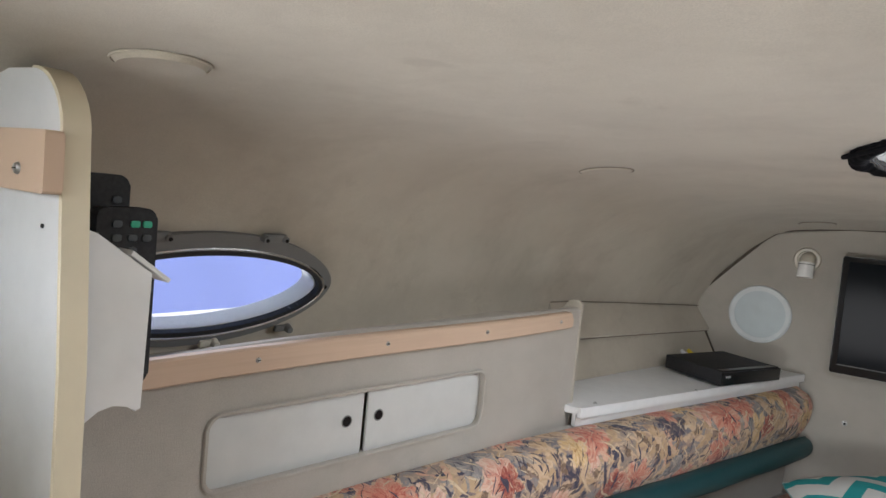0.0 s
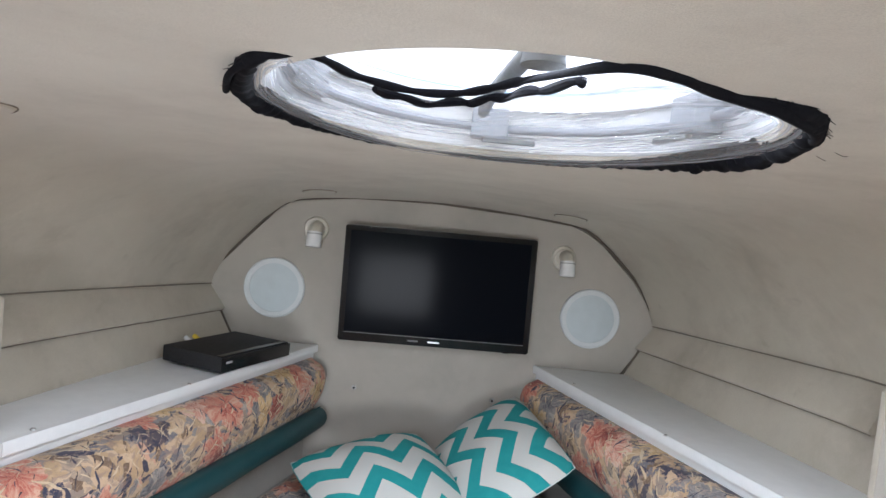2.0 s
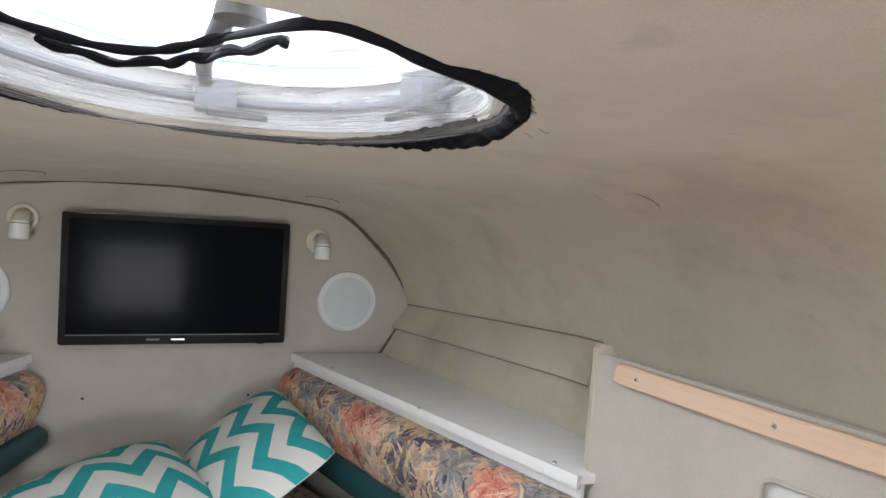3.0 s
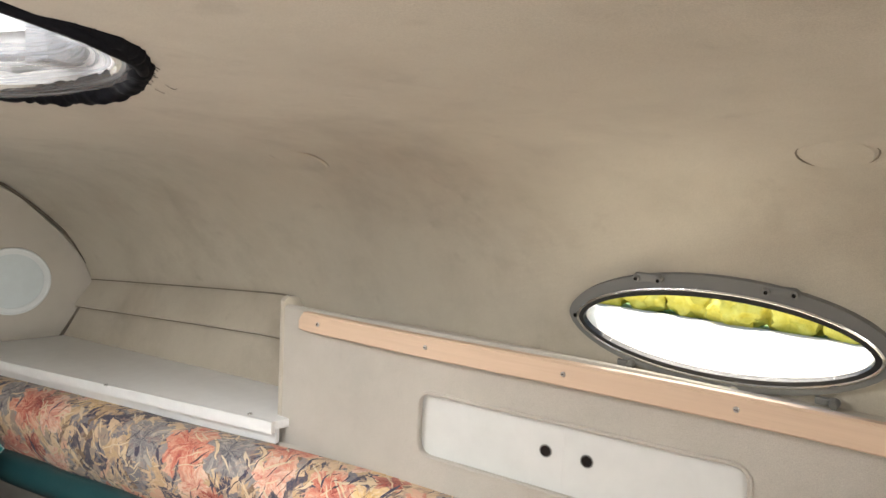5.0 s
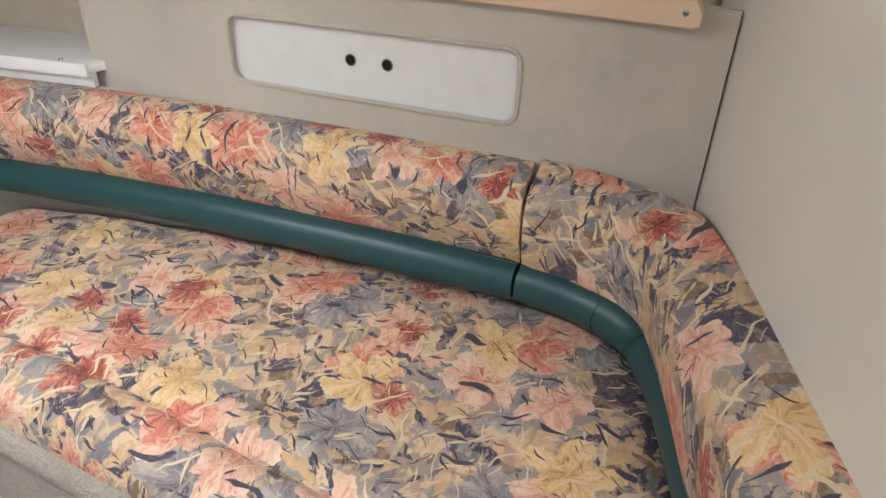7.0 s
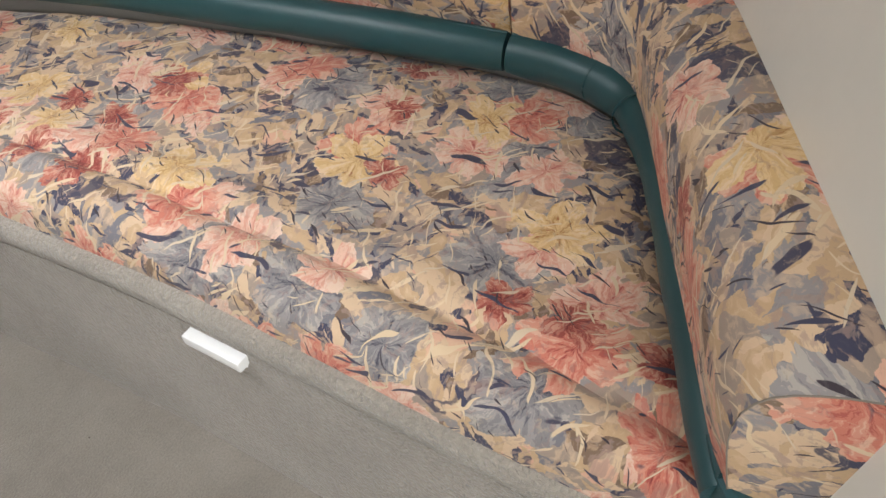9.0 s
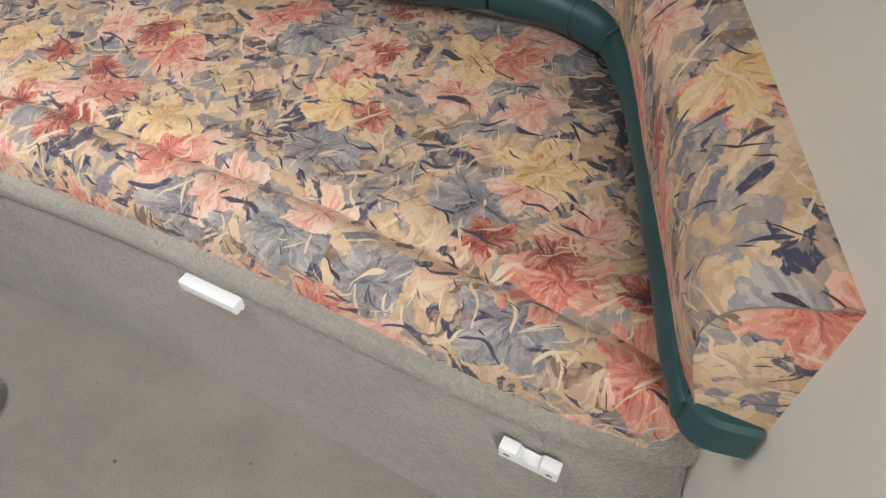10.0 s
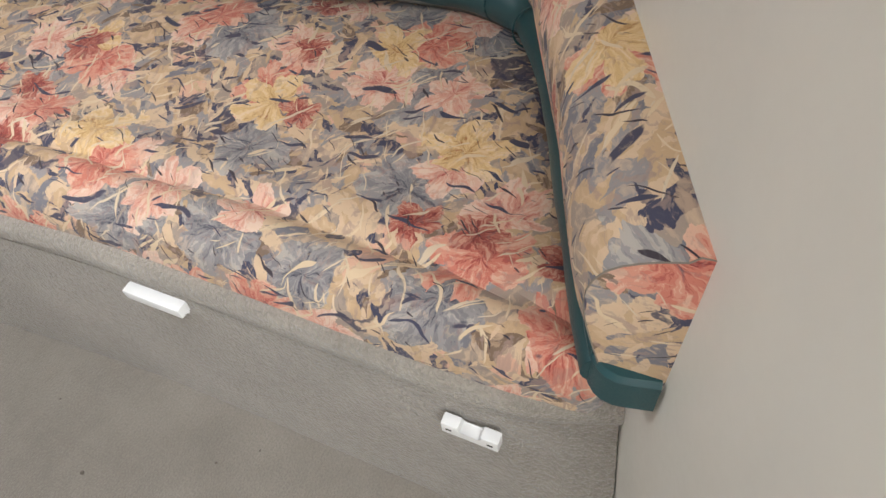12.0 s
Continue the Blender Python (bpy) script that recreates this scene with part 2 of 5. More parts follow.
        col = n.ramp(tone, (0.0, heart), (0.22, deep), (0.37, mid), (0.55, petal), (0.72, tip), step=True)
        return n.mix(inside, c, col)

    YELLOW = ((0.34, 0.12, 0.045), (0.47, 0.28, 0.115), (0.61, 0.405, 0.19), (0.68, 0.485, 0.255), (0.72, 0.545, 0.345))
    CORAL = ((0.24, 0.045, 0.04), (0.42, 0.10, 0.075), (0.55, 0.185, 0.13), (0.61, 0.28, 0.20), (0.66, 0.40, 0.29))
    PINK = ((0.36, 0.09, 0.075), (0.53, 0.20, 0.155), (0.62, 0.32, 0.24), (0.67, 0.43, 0.33), (0.70, 0.52, 0.41))
    RED = ((0.085, 0.02, 0.02), (0.18, 0.03, 0.028), (0.29, 0.065, 0.05), (0.43, 0.14, 0.10), (0.55, 0.29, 0.21))
    BLUE = ((0.045, 0.043, 0.065), (0.115, 0.11, 0.13), (0.21, 0.20, 0.205), (0.285, 0.265, 0.26), (0.40, 0.36, 0.325))
    c = blooms(6.4, 11.9, 0.5, 0.066, 4, 0.35, BLUE, c)
    c = blooms(7.2, 2.3, 0.55, 0.056, 5, 0.42, PINK, c)
    c = blooms(6.0, 0.0, 0.58, 0.064, 6, 0.45, CORAL, c)
    c = blooms(7.0, 5.9, 0.36, 0.056, 5, 0.62, YELLOW, c)
    c = blooms(9.5, 8.1, 0.20, 0.042, 5, 0.50, RED, c)

    c = n.mix(n.ramp(wash.outputs[0], (0.57, 0.0), (0.58, 0.22), (0.68, 0.4)), c, (0.36, 0.22, 0.18))
    c = n.mix(n.ramp(wash.outputs[0], (0.34, 0.30), (0.41, 0.0)), c, (0.66, 0.47, 0.32))

    # thin curved straws and twigs over everything
    def strokes(angle, across, along, offset, low, colour, c):
        m = n.add("ShaderNodeMapping", vector_type="TEXTURE")
        m.inputs["Rotation"].default_value = (0, 0, angle)
        m.inputs["Scale"].default_value = (1 / along, 1 / across, 1)
        m.inputs["Location"].default_value = (offset, offset * 1.7, 0)
        n.link(soft, m.inputs["Vector"])
        t = n.noise(m.outputs[0], 1.0, 1, 0.4, 0.3)
        return n.mix(n.ramp(t.outputs[0], (low, 0.0), (low + 0.012, 1.0)), c, colour)
    c = strokes(-0.8, 95, 13, 4.0, 0.675, (0.64, 0.50, 0.33), c)
    c = strokes(0.5, 120, 13, 1.0, 0.685, (0.63, 0.50, 0.34), c)
    c = strokes(1.5, 110, 14, 9.0, 0.70, (0.05, 0.05, 0.085), c)
    c = strokes(2.4, 130, 12, 13.0, 0.69, (0.60, 0.49, 0.35), c)
    c = strokes(2.0, 60, 15, 41.0, 0.69, (0.06, 0.055, 0.085), c)
    c = strokes(1.0, 200, 22, 27.0, 0.70, (0.045, 0.035, 0.045), c)
    # dry-brush breaks in the ink
    dry = n.noise(rough, 60, 4, 0.7, 0.8)
    c = n.mix(n.ramp(dry.outputs[0], (0.58, 0.0), (0.66, 0.30)), c, (0.16, 0.145, 0.15))
    c = n.mix(n.ramp(dry.outputs[0], (0.33, 0.30), (0.41, 0.0)), c, (0.64, 0.49, 0.33))
    n.colour(c)
    weave = n.noise(uv, 1300, 2, 0.5)
    ruck = n.noise(uv, 16, 3, 0.5, 0.6)
    n.bump(n.math("MULTIPLY_ADD", ruck.outputs[0], 6.0, n.math("MULTIPLY", weave.outputs[0], 0.4)), 0.30, 0.002)
    n.bsdf.inputs["Sheen Weight"].default_value = 0.1
    return mat


FLORAL = floral()


def chevron():
    """Zigzag print, in the pillow's own 0..1 square."""
    mat = material("chevron_cloth", (0.7, 0.7, 0.66), 0.85, 0, 0.2)
    n = Nodes(mat)
    uv = n.coords("UV")
    x = n.add("ShaderNodeSeparateXYZ")
    n.link(uv, x.inputs[0])
    zig = n.math("PINGPONG", x.outputs[0], 0.19)
    s = n.math("ADD", x.outputs[1], n.math("MULTIPLY", zig, 1.05))
    band = n.math("LESS_THAN", n.math("FRACT", n.math("MULTIPLY", s, 3.3)), 0.46)
    grain = n.noise(n.coords(), 30, 3)
    teal = n.mix(grain.outputs[0], (0.022, 0.27, 0.28), (0.05, 0.36, 0.36))
    n.colour(n.mix(band, (0.62, 0.62, 0.59), teal))
    n.bump(n.noise(n.coords(), 600, 2).outputs[0], 0.2, 0.002)
    return mat


CHEVRON = chevron()


def screen_mesh():
    """Sheer white insect net."""
    mat = material("sheer_net", (0.85, 0.88, 0.92), 0.5)
    n = Nodes(mat)
    n.bsdf.inputs["Transmission Weight"].default_value = 0.0
    v = n.coords("UV", (1.4, 7, 1))
    f = n.noise(v, 2.2, 5, 0.6, 0.35)
    n.link(n.ramp(f.outputs[0], (0.42, 0.20), (0.56, 0.34), (0.70, 0.76)), n.bsdf.inputs["Alpha"])
    n.colour(n.ramp(f.outputs[0], (0.45, (0.82, 0.86, 0.92)), (0.68, (0.46, 0.49, 0.54))))
    return mat


NET = screen_mesh()


def frosted():
    """White frosted acrylic that glows where daylight falls on its other side."""
    mat = material("frosted_acrylic", (0.9, 0.9, 0.9), 0.5)
    n = Nodes(mat)
    t, mix = n.add("ShaderNodeBsdfTranslucent"), n.add("ShaderNodeMixShader")
    t.inputs["Color"].default_value = (0.93, 0.94, 0.95, 1)
    mix.inputs[0].default_value = 0.85
    n.link(n.bsdf.outputs[0], mix.inputs[1])
    n.link(t.outputs[0], mix.inputs[2])
    n.link(mix.outputs[0], n.tree.nodes["Material Output"].inputs["Surface"])
    return mat


FROST = frosted()


def glass(name, tint):
    mat = material(name, tint, 0.0)
    b = mat.node_tree.nodes["Principled BSDF"]
    b.inputs["Transmission Weight"].default_value = 1.0
    b.inputs["IOR"].default_value = 1.05
    return mat


GLASS = glass("clear_glass", (0.97, 0.98, 0.98))


def leafy(name, dark, light, scale):
    mat = material(name, dark, 0.8)
    n = Nodes(mat)
    a = n.noise(n.coords(), scale, 5)
    n.colour(n.ramp(a.outputs[0], (0.3, dark), (0.7, light)))
    n.bump(a.outputs[0], 0.5, 0.05)
    return mat


GRASS = leafy("lawn", (0.13, 0.26, 0.06), (0.20, 0.36, 0.10), 0.8)
SHRUB = leafy("yellow_shrub", (0.72, 0.58, 0.06), (0.86, 0.76, 0.16), 6)
CONCRETE = plain("pale_concrete", (0.66, 0.64, 0.60), 0.85, 0, 0.3, 0.1, 1.2)


# ---- mesh helpers ----
def mesh_of(name, bm, mat, smooth=True):
    me = bpy.data.meshes.new(name)
    bmesh.ops.recalc_face_normals(bm, faces=bm.faces)
    bm.to_mesh(me)
    bm.free()
    me.materials.append(mat)
    if smooth:
        for f in me.polygons:
            f.use_smooth = True
        me.set_sharp_from_angle(angle=radians(38))
    return me


def part(name, bm, mat, parent, label=""):
    ob = new(name, mesh_of(name, bm, mat))
    ob.parent = parent
    return tagged(ob, label)


def thing(name, label, category, group="", at=(0, 0, 0)):
    ob = new(name)
    ob.empty_display_size = 0.05
    ob.location = at
    return tagged(ob, label, category, group)


def single(name, bm, mat, label, category="", group="", kind=""):
    return tagged(new(name, mesh_of(name, bm, mat)), label, category, group, kind)


def block(lo, hi, bevel=0.0, m=None, bm=None, seg=2):
    bm = bm or bmesh.new()
    lo, hi = Vector(lo), Vector(hi)
    r = bmesh.ops.create_cube(bm, size=1)
    bmesh.ops.transform(bm, verts=r["verts"], matrix=Matrix.Translation((lo + hi) / 2) @ Matrix.Diagonal((*(hi - lo), 1)))
    if bevel:
        r = bmesh.ops.bevel(bm, geom=list({e for v in r["verts"] for e in v.link_edges}), offset=bevel, segments=seg, profile=0.6, affect="EDGES")
    if m is not None:
        bmesh.ops.transform(bm, verts=list({v for v in bm.verts}), matrix=m)
    return bm


def prism(outline, z0, z1, m=None, bevel=0.0, bm=None, seg=2):
    """A plate with the outline (x, y) from z0 to z1."""
    bm = bm or bmesh.new()
    lows = [bm.verts.new((x, y, z0)) for x, y in outline]
    highs = [bm.verts.new((x, y, z1)) for x, y in outline]
    k = len(outline)
    faces = [bm.faces.new(lows[::-1]), bm.faces.new(highs)]
    rims = [e for f in faces for e in f.edges]
    for i in range(k):
        bm.faces.new((lows[i], lows[(i + 1) % k], highs[(i + 1) % k], highs[i]))
    vs = lows + highs
    if bevel:
        r = bmesh.ops.bevel(bm, geom=rims, offset=bevel, segments=seg, profile=0.6, affect="EDGES")
        vs = list(set(vs) | set(r["verts"]))
        vs = [v for v in vs if v.is_valid]
    if m is not None:
        bmesh.ops.transform(bm, verts=vs, matrix=m)
    return bm


def drum(r0, r1, h, m=None, seg=32, bevel=0.0, bm=None):
    """A cylinder or cone along z from 0 to h."""
    ring = [(math.cos(2 * math.pi * i / seg), math.sin(2 * math.pi * i / seg)) for i in range(seg)]
    bm = bm or bmesh.new()
    lows = [bm.verts.new((r0 * x, r0 * y, 0)) for x, y in ring]
    highs = [bm.verts.new((r1 * x, r1 * y, h)) for x, y in ring]
    caps = [bm.faces.new(lows[::-1]), bm.faces.new(highs)]
    for i in range(seg):
        bm.faces.new((lows[i], lows[(i + 1) % seg], highs[(i + 1) % seg], highs[i]))
    vs = lows + highs
    if bevel:
        r = bmesh.ops.bevel(bm, geom=list(caps[1].edges), offset=bevel, segments=3, profile=0.6, affect="EDGES")
        vs = [v for v in set(vs) | set(r["verts"]) if v.is_valid]
    if m is not None:
        bmesh.ops.transform(bm, verts=vs, matrix=m)
    return bm


def smooth_path(points, step=0.03, closed=False):
    """Catmull-Rom through the points."""
    pts = [Vector(p) for p in points]
    k, out = len(pts), []
    for i in range(k if closed else k - 1):
        if closed:
            a, b, c, d = (pts[(i + j) % k] for j in (-1, 0, 1, 2))
        else:
            a, b, c, d = pts[max(i - 1, 0)], pts[i], pts[i + 1], pts[min(i + 2, k - 1)]
        n = max(2, int((c - b).length / step))
        for j in range(n):
            t = j / n
            out.append(0.5 * ((2 * b) + (c - a) * t + (2 * a - 5 * b + 4 * c - d) * t * t + (3 * b - a - 3 * c + d) * t ** 3))
    if not closed:
        out.append(pts[-1])
    return out


def tube(path, radius, seg=12, closed=False, bm=None, squash=1.0, up=Vector((0, 0, 1))):
    """A tube along a path; radius is a number or a function of 0..1."""
    bm = bm or bmesh.new()
    uv = bm.loops.layers.uv.verify()
    k, rings, run, runs = len(path), [], 0.0, []
    for i, p in enumerate(path):
        a = path[(i - 1) % k] if closed or i else p
        b = path[(i + 1) % k] if closed or i < k - 1 else p
        t = (b - a).normalized()
        s = t.cross(up)
        s = s.normalized() if s.length > 1e-5 else Vector((1, 0, 0))
        u = s.cross(t)
        r = radius(i / max(1, k - 1)) if callable(radius) else radius
        rings.append([bm.verts.new(p + (s * math.cos(q) * r + u * math.sin(q) * r * squash)) for q in [2 * math.pi * j / seg for j in range(seg)]])
        run += (p - path[i - 1]).length if i else 0
        runs.append(run)
    for i in range(k if closed else k - 1):
        for j in range(seg):
            f = bm.faces.new((rings[i][j], rings[i][(j + 1) % seg], rings[(i + 1) % k][(j + 1) % seg], rings[(i + 1) % k][j]))
            for l, (a, b) in zip(f.loops, ((i, j), (i, j + 1), (i + 1, j + 1), (i + 1, j))):
                l[uv].uv = (runs[a % k], b / seg * 0.2)
    if not closed:
        bm.faces.new(rings[0][::-1]), bm.faces.new(rings[-1])
    return bm


def sweep(path, section, shape=None, bm=None, u0=0.0):
    """A closed section (n, z) carried along a flat path of (x, y): n to the path's left, mitred at its bends. shape(s, n, z) may change a point."""
    bm = bm or bmesh.new()
    uv = bm.loops.layers.uv.verify()
    pts = [Vector(p[:2]) for p in path]
    rings, run, runs = [], 0.0, []
    around = [0.0]
    for a, b in zip(section, section[1:] + section[:1]):
        around.append(around[-1] + math.dist(a, b))
    for i, p in enumerate(pts):
        d0 = (p - pts[i - 1]).normalized() if i else (pts[1] - p).normalized()
        d1 = (pts[i + 1] - p).normalized() if i < len(pts) - 1 else d0
        run += (p - pts[i - 1]).length if i else 0
        runs.append(run)
        n = Vector((-(d0 + d1).y, (d0 + d1).x)).normalized()
        n /= max(0.5, n.dot(Vector((-d0.y, d0.x))))
        ring = []
        for a, z in section:
            if shape:
                a, z = shape(run, a, z)
            ring.append(bm.verts.new((p.x + n.x * a, p.y + n.y * a, z)))
        rings.append(ring)
    k = len(section)
    for i in range(len(pts) - 1):
        for j in range(k):
            f = bm.faces.new((rings[i][j], rings[i][(j + 1) % k], rings[i + 1][(j + 1) % k], rings[i + 1][j]))
            for l, (a, b) in zip(f.loops, ((i, j), (i, j + 1), (i + 1, j + 1), (i + 1, j))):
                l[uv].uv = (u0 + runs[a], around[b])
    for ring in (rings[0][::-1], rings[-1]):
        f = bm.faces.new(ring)
        for l in f.loops:
            l[uv].uv = (u0 + 0.3 + 0.75 * (l.vert.co.x - l.vert.co.y), l.vert.co.z + 0.4)
    return bm


def cut(ob, cutters):
    """Take the cutters' solids out of ob for good."""
    for bm in cutters:
        c = new("cutter", mesh_of("cutter", bm, WHITE))
        mod = ob.modifiers.new("cut", "BOOLEAN")
        mod.operation, mod.solver, mod.object = "DIFFERENCE", "EXACT", c
        me = bpy.data.meshes.new_from_object(ob.evaluated_get(bpy.context.evaluated_depsgraph_get()))
        ob.modifiers.clear()
        ob.data = me
        bpy.data.objects.remove(c)
    return ob


def rounded(x0, y0, x1, y1, r, seg=6):
    out = []
    for cx, cy, a in ((x1 - r, y1 - r, 0), (x0 + r, y1 - r, 90), (x0 + r, y0 + r, 180), (x1 - r, y0 + r, 270)):
        out += [(cx + r * math.cos(radians(a + 90 * i / seg)), cy + r * math.sin(radians(a + 90 * i / seg))) for i in range(seg + 1)]
    return out


def frame_of(origin, along, up):
    """A pose whose x runs along, y up and z out of the surface (along x up)."""
    x = Vector(along).normalized()
    z = x.cross(Vector(up)).normalized()
    y = z.cross(x)
    return Matrix((((x.x, y.x, z.x, origin[0])), ((x.y, y.y, z.y, origin[1])), ((x.z, y.z, z.z, origin[2])), (0, 0, 0, 1)))


def screw(parent, m, r=0.005):
    """A pan-head screw whose head stands out along the pose's z."""
    head = part("screw", drum(r, r * 0.75, r * 0.5, m, 14, r * 0.15), STEEL, parent)
    part("slot", block((-r * 0.6, -r * 0.12, r * 0.42), (r * 0.6, r * 0.12, r * 0.53), 0, m), BLACK, head)
    return head


# ---- large structure ----
# Half sections of the lined hull and deckhead, from the bilge up to the middle line: y, then (x, z) eight times.
SECTIONS = [
    (-1.0, ((1.04, 0.05), (1.03, 0.80), (1.01, 0.91), (0.975, 1.06), (0.91, 1.16), (0.79, 1.225), (0.50, 1.25), (0.0, 1.262))),
    (0.40, ((1.00, 0.05), (0.99, 0.80), (0.972, 0.91), (0.932, 1.06), (0.875, 1.155), (0.77, 1.222), (0.50, 1.247), (0.0, 1.258))),
    (0.82, ((0.96, 0.05), (0.945, 0.80), (0.927, 0.91), (0.885, 1.06), (0.825, 1.15), (0.71, 1.219), (0.48, 1.245), (0.0, 1.256))),
    (1.30, ((0.80, 0.05), (0.835, 0.735), (0.892, 0.93), (0.84, 1.06), (0.76, 1.15), (0.64, 1.212), (0.42, 1.24), (0.0, 1.251))),
    (1.80, ((0.62, 0.05), (0.71, 0.73), (0.79, 0.905), (0.725, 1.04), (0.63, 1.132), (0.53, 1.188), (0.33, 1.217), (0.0, 1.229))),
    (2.27, ((0.42, 0.05), (0.585, 0.72), (0.676, 0.887), (0.602, 1.022), (0.497, 1.122), (0.425, 1.163), (0.23, 1.183), (0.0, 1.193))),
    (2.40, ((0.38, 0.05), (0.545, 0.715), (0.64, 0.88), (0.57, 1.01), (0.47, 1.11), (0.40, 1.15), (0.22, 1.17), (0.0, 1.18))),
]


def half_section(y):
    ys = [s[0] for s in SECTIONS]
    return [(float(np.interp(y, ys, [s[1][k][0] for s in SECTIONS])), float(np.interp(y, ys, [s[1][k][1] for s in SECTIONS]))) for k in range(8)]


def liner_section(y):
    """The whole section from port to starboard, rounded above the knuckle."""
    h = half_section(y)
    up = [Vector((x, z, 0)) for x, z in h]
    fine = [up[0], up[1].lerp(up[0], 0.5), up[1], up[1].lerp(up[2], 0.5)] + smooth_path(up[2:] + [Vector((-up[-2].x, up[-2].y, 0))], 0.05)
    fine = [p for p in fine if p.x >= -1e-4]
    if fine[-1].x > 1e-3:
        fine.append(up[-1])
    fine[-1] = Vector((0, up[-1].y, 0))
    return fine


def resample(pts, n):
    d = [0.0]
    for a, b in zip(pts, pts[1:]):
        d.append(d[-1] + (b - a).length)
    return [(float(np.interp(t, d, [p.x for p in pts])), float(np.interp(t, d, [p.y for p in pts]))) for t in np.linspace(0, d[-1], n)]


def ceiling_z(x, y):
    """Height of the deckhead over a place near the middle."""
    s = [p for p in liner_section(y) if p.y > 1.0]
    s.sort(key=lambda p: p.x)
    return float(np.interp(abs(x), [p.x for p in s], [p.y for p in s]))


def wall_x(z, y):
    """Half width of the lined hull at a height below the shoulder."""
    s = half_section(y)[:5]
    return float(np.interp(z, [p[1] for p in s], [p[0] for p in s]))


def liner():
    bm = bmesh.new()
    ys = [-1.0 + 3.4 * i / 68 for i in range(69)]
    inner, outer = [], []
    for y in ys:
        h = resample(liner_section(y), 40)
        row = [(-x, z) for x, z in h] + [(x, z) for x, z in h[-2::-1]]
        off = []
        for i, (x, z) in enumerate(row):
            a, b = row[max(i - 1, 0)], row[min(i + 1, len(row) - 1)]
            t = Vector((b[0] - a[0], b[1] - a[1])).normalized()
            off.append((x - t.y * 0.018, z + t.x * 0.018))
        inner.append([bm.verts.new((x, y, z)) for x, z in row])
        outer.append([bm.verts.new((x, y, z)) for x, z in off])
    k = len(inner[0])
    for i in range(len(ys) - 1):
        for j in range(k - 1):
            bm.faces.new((inner[i][j], inner[i][j + 1], inner[i + 1][j + 1], inner[i + 1][j]))
            bm.faces.new((outer[i][j], outer[i + 1][j], outer[i + 1][j + 1], outer[i][j + 1]))
        for j in (0, k - 1):
            bm.faces.new((inner[i][j], inner[i + 1][j], outer[i + 1][j], outer[i][j]))
    for i in (0, len(ys) - 1):
        for j in range(k - 1):
            bm.faces.new((inner[i][j], outer[i][j], outer[i][j + 1], inner[i][j + 1]))
    return single("ceiling", bm, LINER, "curved beige carpeted headliner and hull sides", "ceiling", kind="structure")


def port_of(x, y):
    """The port-side place that matches a starboard one."""
    return (-(x + 0.018), y + 0.058 * min(1.0, max(0.0, (2.25 - y) / 0.7)))


def mirrored(path, side):
    """A starboard path, or its port match turned about so that its left stays outboard."""
    return [tuple(p[:2]) for p in path] if side > 0 else [port_of(*p[:2]) for p in path][::-1]


HATCH = (0.018, 1.002, 0.238, 0.294)
deckhead = liner()


def portlight_pose(side):
    y0 = 0.608 if side > 0 else 0.568
    z0 = 0.988 if side > 0 else 1.000
    x0 = wall_x(z0, y0)
    up = Vector((wall_x(z0 + 0.07, y0) - wall_x(z0 - 0.07, y0), 0, 0.14))
    al = Vector((wall_x(z0, y0 + 0.2) - wall_x(z0, y0 - 0.2), 0.4, 0))
    if side > 0:
        return frame_of((x0, y0, z0), (al.x, al.y, 0), up)
    return frame_of((-x0, y0, z0), (al.x, -al.y, 0), (-up.x, 0, up.z))


def eye_shape(a, b, n=56, power=2.0):
    """A long oval that comes to a slight point at its ends."""
    out = []
    for i in range(n):
        q = 2 * math.pi * i / n
        out.append((a * math.cos(q), b * math.copysign(abs(math.sin(q)) ** 1.12, math.sin(q))))
    return out


cutters = [drum(1, 1, 0.2, pose(HATCH[0], HATCH[1], 1.16) @ Matrix.Diagonal((HATCH[2], HATCH[3], 1, 1)), 72)]
for side in (1, -1):
    cutters.append(prism(eye_shape(0.196, 0.062), -0.08, 0.08, portlight_pose(side)))
cutters.append(block((-0.72, -0.96, 1.16), (0.06, -0.24, 1.36)))
cut(deckhead, cutters)
for f in deckhead.data.polygons:
    f.use_smooth = True
deckhead.data.set_sharp_from_angle(angle=radians(40))

# floor of the footwell and the walkway
single("floor", block((-1.05, -1.0, 0.03), (1.05, 2.35, 0.07)), FLOOR, "worn grey-brown carpet on the cabin floor", "floor", kind="structure")

# closing wall aft, with the companionway in it
bm = block((-1.1, -1.02, 0.05), (-0.65, -0.99, 1.3))
block((0.05, -1.02, 0.05), (1.1, -0.99, 1.3), bm=bm)
block((-0.65, -1.02, 0.05), (0.05, -0.99, 0.35), bm=bm)
single("wall_aft", bm, VINYL_WALL, "pale vinyl aft wall with the open companionway", "wall", kind="structure")
# unseen block, added to keep the aft light off the partition and port shoulder
single("wall_light_blocker", block((-1.03, -0.99, 0.06), (-0.50, -0.06, 1.12), 0.01), VINYL_WALL, "unseen pale block added to shade the white partition", "wall", kind="structure")
single("wall_bow", block((-0.75, 2.38, 0.05), (0.75, 2.40, 1.25)), PANEL, "carpeted wall closing the bow", "wall", kind="structure")

# slanting starboard bulkhead
BULK_A, BULK_B = Vector((1.02, 0.334)), Vector((0.02, -0.172))
d = (BULK_B - BULK_A).normalized()
m = frame_of((BULK_A.x, BULK_A.y, 0.0), (d.x, d.y, 0), (0, 0, 1))
